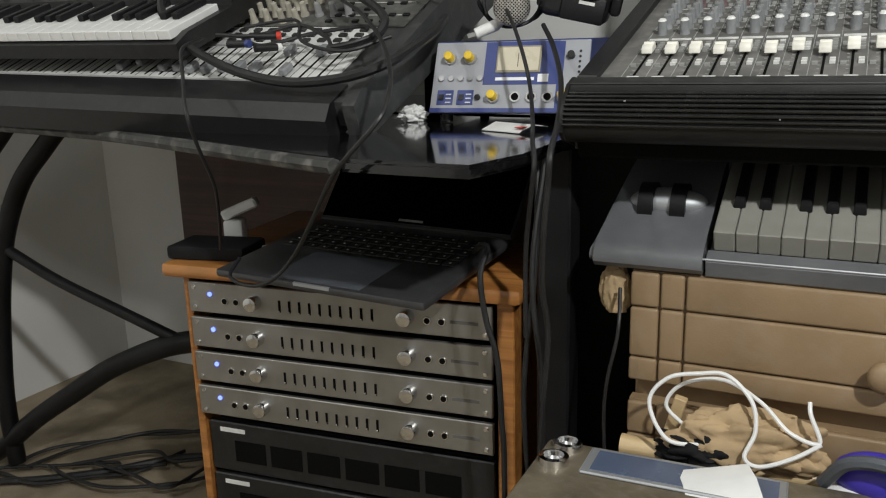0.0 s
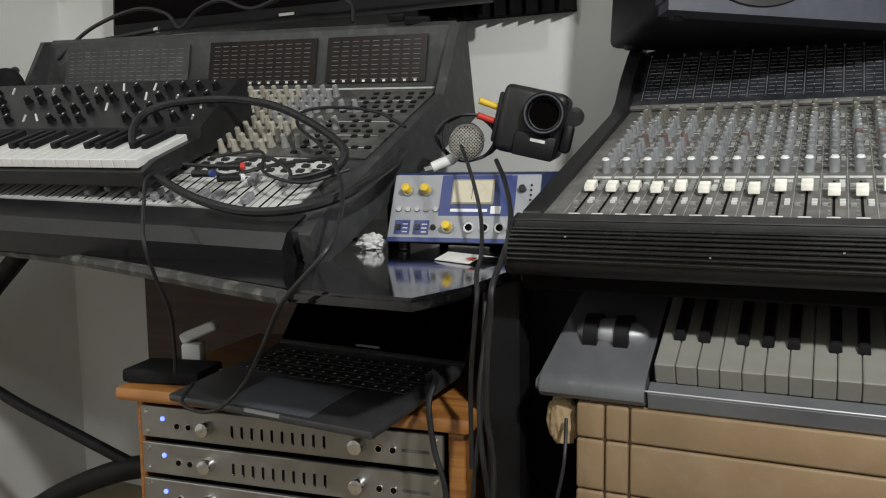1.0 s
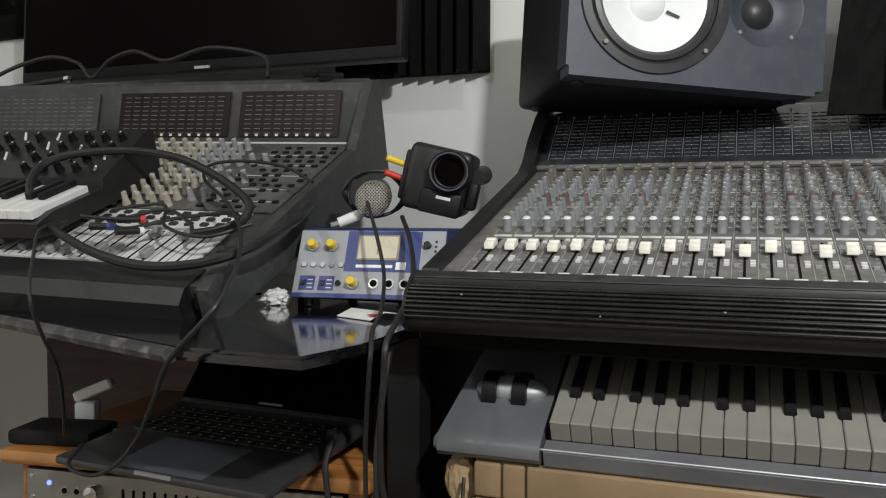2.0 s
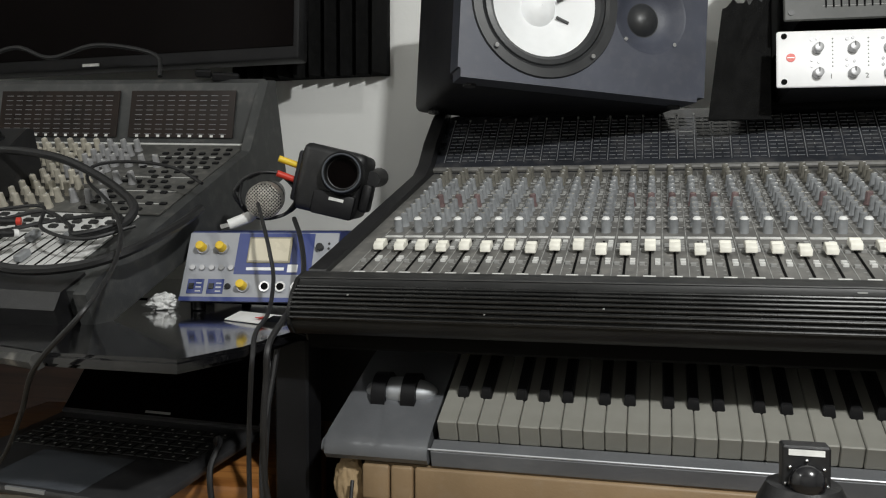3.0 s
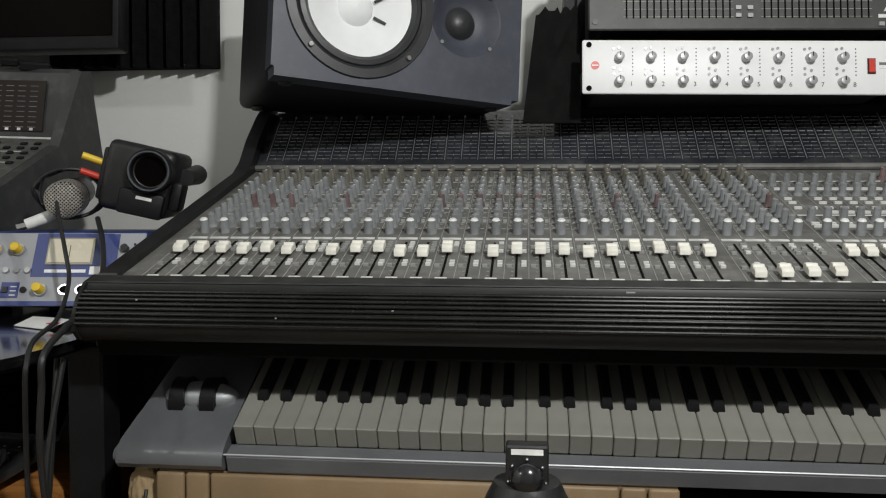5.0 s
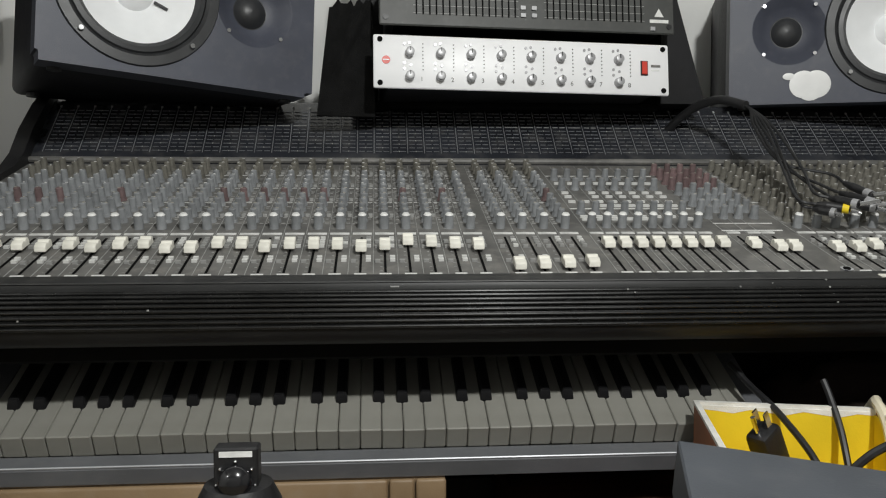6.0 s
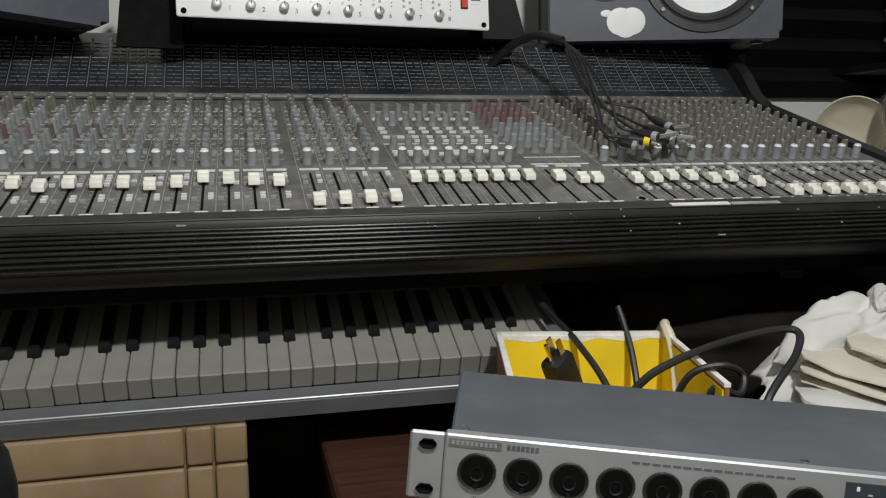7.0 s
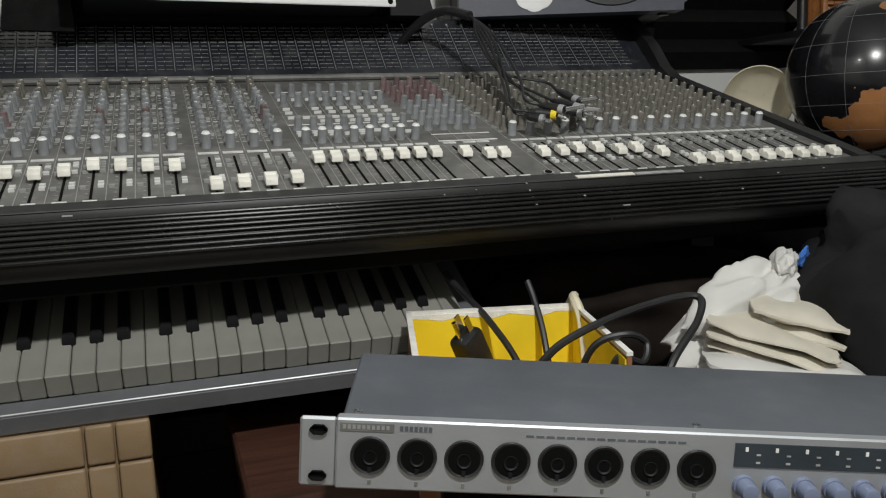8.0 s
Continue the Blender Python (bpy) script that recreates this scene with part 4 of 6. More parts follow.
mic = thing("microphone", "condenser microphone with a silver mesh head lying on the preamp box", "microphone", pose(-0.319, 0.225, 0.973, 6, 0, 22))
part("head", rod(ball(B(), (0, -0.028, 0), 0.025, sy=0.45, u=28, v=18), (0, -0.028, 0), (0, 0.03, 0), 0.025, 0.024, 28), M["dark"], mic, "dark capsule under the wire mesh")
wm = B()
for sgn in (1, -1):
    for k in range(-7, 8):
        c = 0.0034 * k
        arc = []
        for q in range(-9, 10):
            d = q / 9 * math.sqrt(max(0.0252 ** 2 - c * c, 1e-9))
            x, z = (c + sgn * d) * 0.7071, (d - sgn * c) * 0.7071
            arc.append((x, -0.0285 - 0.45 * math.sqrt(max(0.0252 ** 2 - x * x - z * z, 0)), z))
        tube(wm, arc, 0.0008, seg=5, straight=True)
part("wire_mesh", wm, M["mesh"], mic, "silver wire mesh")
for k in range(5):
    part("mesh_ring", spun(B(), [(0.0254, -0.026 + 0.011 * k), (0.0262, -0.024 + 0.011 * k), (0.0254, -0.022 + 0.011 * k)], seg=28), M["mesh"], mic)
part("body", rod(B(), (0, 0.03, 0), (0, 0.14, 0), 0.024, 0.021, 24, bev=0.004), M["black"], mic)
part("collar", rod(B(), (0, 0.022, 0), (0, 0.034, 0), 0.0265, seg=24), M["dark"], mic)
bm = B()
for k in range(5):
    a = 1.2 * k
    pts = [(0.045 * math.cos(a + q * 0.9) * (1 + 0.12 * math.sin(3 * q + k)), 0.035 + 0.010 * math.sin(2 * q + k), 0.004 + 0.036 * math.sin(a + q * 0.9)) for q in range(8)]
    tube(bm, pts, 0.0022, seg=6)
part("shock_mount", bm, M["cable"], mic, "tangled black elastic mount")
pk = thing("cable_plug", "white plug with a short black lead", "plug", pose(-0.365, 0.200, 0.936, 0, -14, 28))
part("body", rod(rod(B(), (0, 0, 0), (0.032, 0, 0.004), 0.0075, 0.0085, 14), (0.032, 0, 0.004), (0.044, 0, 0.006), 0.0085, 0.003, 14), M["white"], pk)
part("tip", box(B(), -0.012, 0.0, -0.005, 0.005, -0.003, 0.003), M["steel"], pk)

vc = thing("camcorder", "black camcorder with a round lens and two coloured plugs", "camcorder", pose(-0.219, 0.246, 0.994, 2, 13, 14))
part("body", box(B(), -0.056, 0.040, 0.0, 0.14, -0.046, 0.054, 0.011, seg=3), M["black"], vc)
part("front_panel", box(B(), -0.026, 0.036, -0.010, 0.004, -0.046, -0.010, 0.004, seg=2), M["dark"], vc, "dark front with a narrow pale name bar")
part("name_bar", box(B(), -0.002, 0.020, -0.0108, -0.0098, -0.022, -0.0175), M["print_"], vc)
part("side_grip", box(B(), -0.063, -0.054, 0.014, 0.11, -0.036, 0.040, 0.004, seg=2), M["speaker"], vc)
lens = part("lens_barrel", spun(B(), [(0.031, 0.012), (0.031, -0.020), (0.028, -0.024), (0.025, -0.022), (0.023, -0.010), (0.010, -0.004), (0.0005, -0.003)], (0.010, 0, 0.020), mats=[0, 1, 1, 0, 0, 0]), [M["black"], M["dark"]], vc)
# the rim's thin highlight, modelled as a paler ring
part("lens_ring", spun(B(), [(0.0285, -0.0238), (0.0272, -0.0252), (0.0258, -0.0236)], (0.010, 0, 0.020), seg=36), M["slate"], lens, "thin grey ring for the highlight on the lens rim")
part("glass", rod(B(), (0.010, -0.004, 0.020), (0.010, -0.0095, 0.020), 0.0225, seg=24), M["screen"], lens, "dark lens glass")
part("viewfinder", rod(B(), (0.046, 0.06, 0.020), (0.046, 0.165, 0.026), 0.013, 0.016, 16), M["black"], vc)
part("microphone_grille", box(B(), 0.041, 0.056, 0.0, 0.05, -0.03, 0.012, 0.005, seg=2), M["dark"], vc)
part("plug", rod(B(), (-0.062, 0.03, 0.016), (-0.092, 0.02, 0.020), 0.005, seg=12), M["yellow"], vc, "yellow plug")
part("plug", rod(B(), (-0.062, 0.03, -0.006), (-0.090, 0.02, -0.002), 0.005, seg=12), M["red"], vc, "red plug")


def crumple(name, label, category, m, size, mat, seed, thick=0.004, rough=0.5):
    """A small crumpled piece of paper."""
    bm = bmesh.new()
    bmesh.ops.create_icosphere(bm, subdivisions=5, radius=1.0)
    for v in bm.verts:
        n = noise.noise(v.co * 2.1 + Vector((seed, 0, 0))) * rough
        for q in (3.0, 6.5):
            n += (abs(noise.noise(v.co * q + Vector((0, seed, 0)))) - 0.2) * rough * 2.4 / q
        v.co *= 1 + n
        v.co = Vector((v.co.x * size[0], v.co.y * size[1], max(v.co.z, -0.75) * size[2]))
    z = min(v.co.z for v in bm.verts)
    for v in bm.verts:
        v.co.z -= z
    return tagged(part(name, bm, mat, at=m, angle=60), label, category)


crumple("tissue", "small crumpled white tissue on the glass desk", "tissue", pose(-0.458, 0.170, 0.8125, 0, 0, 20), (0.022, 0.013, 0.0125), M["white"], 3.0)
pap = thing("paper", "folded white paper slip on the glass desk", "paper", pose(-0.262, 0.085, 0.813, 0, 0, -24))
part("sheet", extrude_x(B(), [(-0.025, 0.0), (0.0, 0.008), (0.028, 0.004), (0.028, 0.0046), (0.0, 0.0092), (-0.025, 0.001)], -0.034, 0.034), M["white"], pap)
part("red_tab", box(B(), 0.022, 0.033, -0.020, -0.004, 0.006, 0.0068), M["red"], pap)
car = thing("paper", "crumpled white paper slips at the edge of the desk", "paper", pose(-1.10, 0.075, 0.813, 0, 0, 12))
part("sheet", extrude_x(B(), [(-0.03, 0.0), (-0.01, 0.012), (0.02, 0.006), (0.03, 0.016), (0.03, 0.017), (0.02, 0.008), (-0.01, 0.0135), (-0.03, 0.002)], -0.06, 0.05), M["white"], car)
part("sheet", box(B(), -0.05, 0.02, -0.036, -0.004, 0.0, 0.004, 0.001), M["whitecard"], car)

# ---- loudspeakers lying on their sides ----
def plate_with_hole(bm, x0, x1, z0, z1, cx, cz, r, y0, y1, seg=64):
    """A flat plate with a round hole through it."""
    angles = sorted({2 * math.pi * k / seg for k in range(seg)} | {math.atan2(z - cz, x - cx) % (2 * math.pi) for x in (x0, x1) for z in (z0, z1)})
    ring = []
    for a in angles:
        c, s = math.cos(a), math.sin(a)
        t = min([(x1 - cx) / c if c > 1e-9 else ((x0 - cx) / c if c < -1e-9 else 9), (z1 - cz) / s if s > 1e-9 else ((z0 - cz) / s if s < -1e-9 else 9)])
        ring.append([bm.verts.new((cx + q * c, y, cz + q * s)) for q, y in ((r, y0), (t, y0), (t, y1), (r, y1))])
    fs = []
    for p, q in zip(ring, ring[1:] + ring[:1]):
        for k in range(4):
            fs.append(bm.faces.new((p[k], q[k], q[(k + 1) % 4], p[(k + 1) % 4])))
    bmesh.ops.recalc_face_normals(bm, faces=fs)
    return bm


def loudspeaker(m, flip, label):
    s = thing("loudspeaker", label, "loudspeaker", m, "studio loudspeakers")
    W, H, D = 0.40, 0.252, 0.300
    part("cabinet", box(B(), 0.002, W - 0.002, 0.034, D, 0.002, H - 0.002, 0.013, seg=3), M["speaker"], s)
    wx, tx = (0.131, 0.303) if not flip else (W - 0.131, W - 0.303)
    wz = H / 2
    mid = 0.2330 if not flip else W - 0.2330
    bf = plate_with_hole(B(), *((0, mid) if not flip else (mid, W)), 0, H, wx, wz, 0.099, -0.010, 0.034)
    plate_with_hole(bf, *((mid, W) if not flip else (0, mid)), 0, H, tx, wz, 0.060, -0.010, 0.034)
    bmesh.ops.remove_doubles(bf, verts=bf.verts, dist=1e-5)
    corner = [e for e in bf.edges if all(min(abs(v.co.x), abs(v.co.x - W)) < 1e-5 and min(abs(v.co.z), abs(v.co.z - H)) < 1e-5 for v in e.verts) and abs(e.verts[0].co.y - e.verts[1].co.y) > 0.02]
    bmesh.ops.bevel(bf, geom=corner, offset=0.014, segments=5, affect="EDGES")
    part("baffle", bf, M["baffle"], s, "dark grey front baffle")
    w = part("woofer", spun(B(), [(0.116, -0.0095), (0.114, -0.014), (0.101, -0.0145), (0.0965, -0.010), (0.0965, 0.010)], (wx, 0, wz), mats=[0, 0, 0, 0], seg=56), M["ring"], s)
    part("surround", spun(B(), [(0.098, -0.006), (0.094, -0.011), (0.087, -0.012), (0.081, -0.005)], (wx, 0, wz), seg=56), M["ring"], w, "black rubber surround")
    part("cone", spun(B(), [(0.082, -0.0055), (0.028, 0.024), (0.0275, 0.0225), (0.021, 0.0125), (0.011, 0.008), (0.0004, 0.0065)], (wx, 0, wz), seg=56), M["cone"], w, "white paper cone")
    part("back_plate", rod(B(), (wx, 0.033, wz), (wx, 0.028, wz), 0.098, seg=40), M["ring"], w)
    for k in range(4):
        a = radians(45 + 90 * k)
        x, z = wx + 0.107 * math.cos(a), wz + 0.107 * math.sin(a)
        part("screw", rod(B(), (x, -0.016, z), (x, -0.0195, z), 0.0042, 0.0034, 10), M["steel"], s)
    for dz, a in ((0.012, 24), (-0.012, -24)):
        part("lead", rod(B(), (wx + 0.028, 0.018, wz + dz), (wx + 0.045, 0.010, wz + dz * 1.8), 0.0024, seg=6), M["ring"], w)
    t = part("tweeter", spun(B(), [(0.0610, -0.0098), (0.0600, -0.0101), (0.0570, -0.0085), (0.045, 0.004), (0.027, 0.016), (0.0255, 0.016), (0.019, 0.008), (0.010, 0.004), (0.0004, 0.003)], (tx, 0, wz), mats=[0, 0, 0, 0, 1, 1, 1, 1], seg=56), [M["baffle"], M["ring"]], s, "black dome tweeter in a shallow horn")
    for k in range(4):
        a = radians(45 + 90 * k)
        part("screw", rod(B(), (tx + 0.058 * math.cos(a), -0.008, wz + 0.058 * math.sin(a)), (tx + 0.058 * math.cos(a), -0.0125, wz + 0.058 * math.sin(a)), 0.0032, seg=8), M["steel"], t)
    for x in (0.010, W - 0.010):
        for y in (0.03, D - 0.04):
            part("foot", rod(B(), (x + (0.02 if x < 0.1 else -0.02), y, -0.004), (x + (0.02 if x < 0.1 else -0.02), y, 0.003), 0.01, seg=10), M["ring"], s)
    return s


loudspeaker(pose(-0.0455, 0.287, 1.1503, -2.8, 3.6, 28.4), False, "dark grey studio loudspeaker with a white cone, lying on its side")
s2 = loudspeaker(pose(1.028, 0.538, 1.1295, -0.3, -0.1, -16.4), True, "dark grey studio loudspeaker with a white fruit-shaped sticker")
st = B()
for dx, dz, r in ((-0.010, 0.0, 0.0235), (0.010, 0.0, 0.0235), (0.0, -0.006, 0.022)):
    ball(st, (0.1316 + dx, -0.0112, 0.0323 + dz), r, sy=0.03, u=24, v=12)
ball(st, (0.0973, -0.0112, 0.0463), 0.010, sx=1.0, sy=0.05, sz=0.6)
part("sticker", st, M["white"], s2, "flat white sticker")
for m, lb in ((pose(0.10, 0.62, 1.068), ""), (pose(1.28, 0.62, 1.062), "")):
    sh = thing("speaker_shelf", "black shelf behind the console carrying a loudspeaker", "shelf", m)
    part("board", box(B(), -0.19, 0.19, -0.01, 0.19, 0.045, 0.062), M["dark"], sh)
    part("bracket", box(B(), -0.02, 0.02, 0.02, 0.195, -0.10, 0.045), M["dark"], sh)

# ---- rack over the console ----
rk = thing("equipment_rack", "black slanted table-top rack frame behind the console", "rack")
for xa, xb in ((0.405, 0.345), (0.893, 0.926)):
    d = 1 if xb > xa else -1
    part("side_panel", extrude_y(B(), [(xa, 1.42), (xa, 1.128), (xb + 0.045 * d if d > 0 else 0.372, 1.128), (xb - 0.006 * d if d > 0 else 0.385, 1.30), (xb - 0.010 * d if d > 0 else 0.39, 1.42)], 0.500, 0.62), M["dark"], rk)
# shelf coloured hole black to give the deep shadow under the amplifier
part("bottom_shelf", box(B(), 0.40, 0.90, 0.52, 0.64, 1.119, 1.131, 0.003), M["hole"], rk)
part("back_board", box(B(), 0.40, 0.90, 0.64, 0.66, 1.085, 1.42), M["dark"], rk)
cl = B()
random.seed(31)
n = 15
top_ = []
for i in range(n):
    x = 0.338 + 0.070 * i / (n - 1)
    top_.append((x, 1.285 + random.uniform(-0.010, 0.006)))
extrude_y(cl, top_ + [(0.412, 1.10), (0.318, 1.10)], 0.478, 0.492)
for v in cl.verts:
    v.co.y += 0.012 * math.sin(v.co.x * 170)
part("black_cloth", cl, M["foam"], rk, "ragged black foam sheet")
U = 0.4826
m_w = pose(0.409, 0.414, 1.1365, -6, 0.3, 4.6)
wu = thing("headphone_amplifier", "white rack amplifier with grey knobs and a red switch", "amplifier", m_w)
part("case", box(B(), 0.024, U - 0.024, 0.003, 0.19, 0.003, 0.080), M["dark"], wu)
wf = part("front_plate", box(B(), 0, U, -0.003, 0.002, 0, 0.084, 0.003, seg=2), M["whiteface"], wu, "bright white front plate")
for k in range(8):
    x = 0.056 + 0.0485 * k
    for z, r in ((0.056, 0.0066), (0.019, 0.0066)):
        kn = rod(B(), (x, -0.003, z), (x, -0.016, z), r * 1.12, r, 16, bev=0.0008)
        box(kn, x - 0.0008, x + 0.0008, -0.0166, -0.0158, z, z + r, m=1)
        part("knob", kn, [M["greyknob"], M["black"]], wf)
    for q in range(8):
        part("light", rod(B(), (x + 0.021, -0.003, 0.030 + 0.0058 * q), (x + 0.021, -0.0038, 0.030 + 0.0058 * q), 0.0010, seg=6), M["black"], wf)
    for dx, z in ((-0.008, 0.070), (0.0, 0.0715), (-0.008, 0.040), (-0.008, 0.031), (0.002, 0.037)):
        part("small_button", rod(B(), (x + dx, -0.003, z), (x + dx, -0.0045, z), 0.0022, seg=8), M["greyknob"], wf)
    tx = bpy.data.curves.new("channel_number", "FONT")
    tx.body, tx.size, tx.extrude = str(k + 1), 0.010, 0.0002
    tx.materials.append(M["panel"])
    o = new("channel_number", tx)
    o.parent = wf
    o.matrix_basis = pose(x + 0.0165, -0.0034, 0.012, 90)
part("logo_mark", rod(B(), (0.0195, -0.003, 0.044), (0.0195, -0.0038, 0.044), 0.0064, seg=20), M["red"], wf, "round red mark")
part("logo_bar", box(B(), 0.0145, 0.0245, -0.0042, -0.0037, 0.0432, 0.0448), M["whiteface"], wf)
sw = part("power_switch", box(B(), 0.434, 0.446, -0.0045, -0.003, 0.032, 0.056), M["black"], wf)
part("rocker", box(B(), 0.4355, 0.4445, -0.0075, -0.0045, 0.0335, 0.0545, 0.001), M["red"], sw, "red rocker switch")
part("name_bar", box(B(), 0.452, 0.468, -0.0036, -0.0029, 0.046, 0.050), M["panel"], wf)
part("name_bar", box(B(), 0.452, 0.466, -0.0036, -0.0029, 0.040, 0.0415), M["print_"], wf)
for x in (0.010, U - 0.010):
    for z in (0.008, 0.076):
        part("slot_screw", rod(B(), (x, -0.003, z), (x, -0.0048, z), 0.0042, seg=12), M["hole"], wf)
eq = thing("graphic_equalizer", "dark grey rack equalizer with two banks of sliders", "equalizer", pose(0.418, 0.418, 1.2335, -6, 0, 4.6))
part("case", box(B(), 0.024, U - 0.024, 0.003, 0.19, 0.002, 0.130), M["dark"], eq)
ef = part("front_plate", box(B(), 0, U, -0.003, 0.002, 0, 0.132, 0.002), M["eqface"], eq, "dark grey front plate")
sl_me = mesh_of("slider", box(B(), -0.0022, 0.0022, -0.0065, -0.0036, -0.002, 0.002), M["greyknob"])
slotm = mesh_of("slider_slot", box(B(), -0.0012, 0.0012, -0.0036, -0.0028, 0.018, 0.118), M["hole"])
random.seed(17)
for bank in (0.058, 0.268):
    for k in range(16):
        x = bank + 0.0105 * k
        again("slider_slot", slotm, ef, pose(x, 0, 0))
        again("slider", sl_me, ef, pose(x, 0, random.uniform(0.055, 0.085)))
pr_ = B()
for bank in (0.053, 0.263):
    for q in range(9):
        box(pr_, bank, bank + 0.168, -0.0034, -0.0029, 0.020 + 0.012 * q, 0.0206 + 0.012 * q)
part("printed_line", pr_, M["print_dim"], ef)
part("logo_mark", extrude_y(B(), [(0.448, 0.028), (0.464, 0.028), (0.456, 0.042)], -0.0036, -0.0029), M["print_"], ef, "pale triangle mark")
part("name_bar", box(B(), 0.440, 0.472, -0.0036, -0.0029, 0.018, 0.0235), M["print_"], ef)
for x, z in ((0.228, 0.022), (0.246, 0.022), (0.228, 0.034), (0.246, 0.034), (0.444, 0.008)):
    part("push_button", box(B(), x - 0.004, x + 0.004, -0.006, -0.003, z - 0.003, z + 0.003), M["greyknob"], ef)
for x in (0.010, U - 0.010):
    for z in (0.012, 0.120):
        part("slot_screw", rod(B(), (x, -0.003, z), (x, -0.0045, z), 0.0042, seg=12), M["black"], ef)

# ---- audio snake with jack plugs on the console ----
sn = thing("cable_bundle", "black multicore cable fanning into silver jack plugs on the console", "cable")
part("trunk", tube(B(), [(0.88, 0.60, 1.02), (0.905, 0.56, 1.065), (0.938, 0.50, 1.112), (0.965, 0.44, 1.127), (0.990, 0.385, 1.112)], 0.0072, seg=12), M["cable"], sn)
plugs = [
    ((1.052, 0.213, 0.986), (1.057, 0.158, 0.969), (1.095, 0.172, 0.973)),
    ((1.03, 0.186, 0.972), (1.051, 0.144, 0.959), (1.077, 0.131, 0.955)),
    ((1.025, 0.16, 0.959), (1.051, 0.138, 0.952), (1.059, 0.115, 0.946)),
    ((0.971, 0.138, 0.957), (1.002, 0.117, 0.951), (1.007, 0.099, 0.946)),
    ((0.968, 0.141, 0.952), (0.986, 0.12, 0.946), (0.991, 0.111, 0.943)),
    ((0.988, 0.138, 0.965), (1.009, 0.109, 0.957), (1.051, 0.126, 0.962)),
]
for k, (a_, b_, c_) in enumerate(plugs):
    a_, b_, c_ = Vector(a_), Vector(b_), Vector(c_)
    tail = a_ - (b_ - a_) * 0.6
    sag = Vector((0.006 * (k - 2.5), 0, 0))
    part("lead", tube(B(), [Vector((0.975, 0.42, 1.122)), Vector((0.992, 0.38, 1.108)), Vector((1.000, 0.345, 1.075)) + sag, a_.lerp(Vector((1.000, 0.345, 1.075)), 0.5) + sag * 1.5 - Vector((0.010, 0, 0.012)), tail + Vector((0, 0, 0.004)), a_], 0.0021, seg=7), M["cable"], sn)
    jk = part("jack_plug", rod(rod(B(), a_, a_.lerp(b_, 0.3), 0.0032, 0.0058, 14), a_.lerp(b_, 0.3), b_, 0.0058, 0.0056, 14), M["black"], sn)
    part("sleeve", rod(B(), a_.lerp(b_, 0.80), a_.lerp(b_, 1.0), 0.0061, 0.0060, 14), M["yellowcard" if k == 3 else "greyknob"], jk, "coloured sleeve")
    part("tip", rod(B(), b_, b_.lerp(c_, 0.85), 0.0028, 0.0028, 10), M["steel"], jk)
    part("tip_point", rod(B(), b_.lerp(c_, 0.87), c_, 0.0030, 0.0012, 10), M["steel"], jk)

# ---- rack interface on the low cabinet, with the open box ----
cab = thing("low_cabinet", "dark red-brown wooden cabinet beside the chest", "cabinet")
part("carcass", box(B(), 0.575, 1.60, -0.42, 0.24, 0.02, 0.600), M["cabinet"], cab)
part("top_board", box(B(), 0.565, 1.61, -0.43, 0.25, 0.600, 0.622, 0.003), M["cabinet"], cab)
for k in range(3):
    part("door", box(B(), 0.59 + 0.335 * k, 0.915 + 0.335 * k, -0.436, -0.421, 0.05, 0.585, 0.003), M["cabinet"], cab)
fs_m = pose(0.5815, -0.3621, 0.7266, -0.8, 5.1, -17.7)
und = thing("rack_unit", "black steel rack unit under the silver interface", "rack unit", pose(0.665, -0.385, 0.622, 0, 0, -17.7))
part("case", box(B(), 0.0, 0.29, 0.03, 0.135, 0.0, 0.0695, 0.002), M["dark"], und)
fs = thing("audio_interface", "silver-fronted rack interface with round sockets and a slate grey lid", "audio interface", fs_m)
part("case", box(B(), 0.025, U - 0.025, 0.003, 0.150, 0.0, 0.0440, 0.0015), M["slate"], fs, "slate grey steel case")
fp = part("front_plate", box(B(), 0.022, U - 0.022, -0.006, 0.004, 0.0, 0.0447, 0.0012), M["silver"], fs, "silver front plate")
for xa, xb, s_ in ((0.0, 0.0225, 1), (U - 0.0225, U, -1)):
    e = part("rack_ear", box(B(), xa, xb, -0.004, 0.0, 0.0, 0.044, 0.0015), M["silver"], fs)
    for z in (0.0075, 0.0365):
        part("slot_hole", box(B(), xa + 0.006, xa + 0.017, -0.0046, -0.0038, z - 0.003, z + 0.003, 0.0025), M["hole"], e)
for k in range(8):
    x = 0.0431 + 0.0285 * k
    so = part("input_socket", spun(B(), [(0.0122, -0.006), (0.0116, -0.0078), (0.0100, -0.0070)], (x, 0, 0.0219), seg=28), M["black"], fp)
    part("socket_face", rod(B(), (x, -0.005, 0.0219), (x, -0.0068, 0.0219), 0.0102, seg=24), M["hole"], so)
    part("jack_hole", spun(B(), [(0.0046, -0.0066), (0.0044, -0.0076), (0.0034, -0.0070)], (x, 0, 0.0209), seg=16), M["dark"], so)
    part("latch", box(B(), x - 0.0012, x + 0.0012, -0.0082, -0.0068, 0.0125, 0.0150), M["dark"], so)
    part("number_bar", box(B(), x - 0.001, x + 0.001, -0.0066, -0.0058, 0.0040, 0.0065), M["panel"], fp)
nm = part("name_plate", box(B(), 0.0245, 0.057, -0.0067, -0.0058, 0.0372, 0.0422), M["panel"], fp)
for k in range(10):
    part("letter_bar", box(B(), 0.0262 + 0.0029 * k, 0.0280 + 0.0029 * k, -0.0070, -0.0066, 0.0385, 0.0410), M["silver"], nm)
for k in range(7):
    part("letter_bar", box(B(), 0.0605 + 0.0029 * k, 0.0625 + 0.0029 * k, -0.0064, -0.0058, 0.0380, 0.0412), M["slate"], fp)
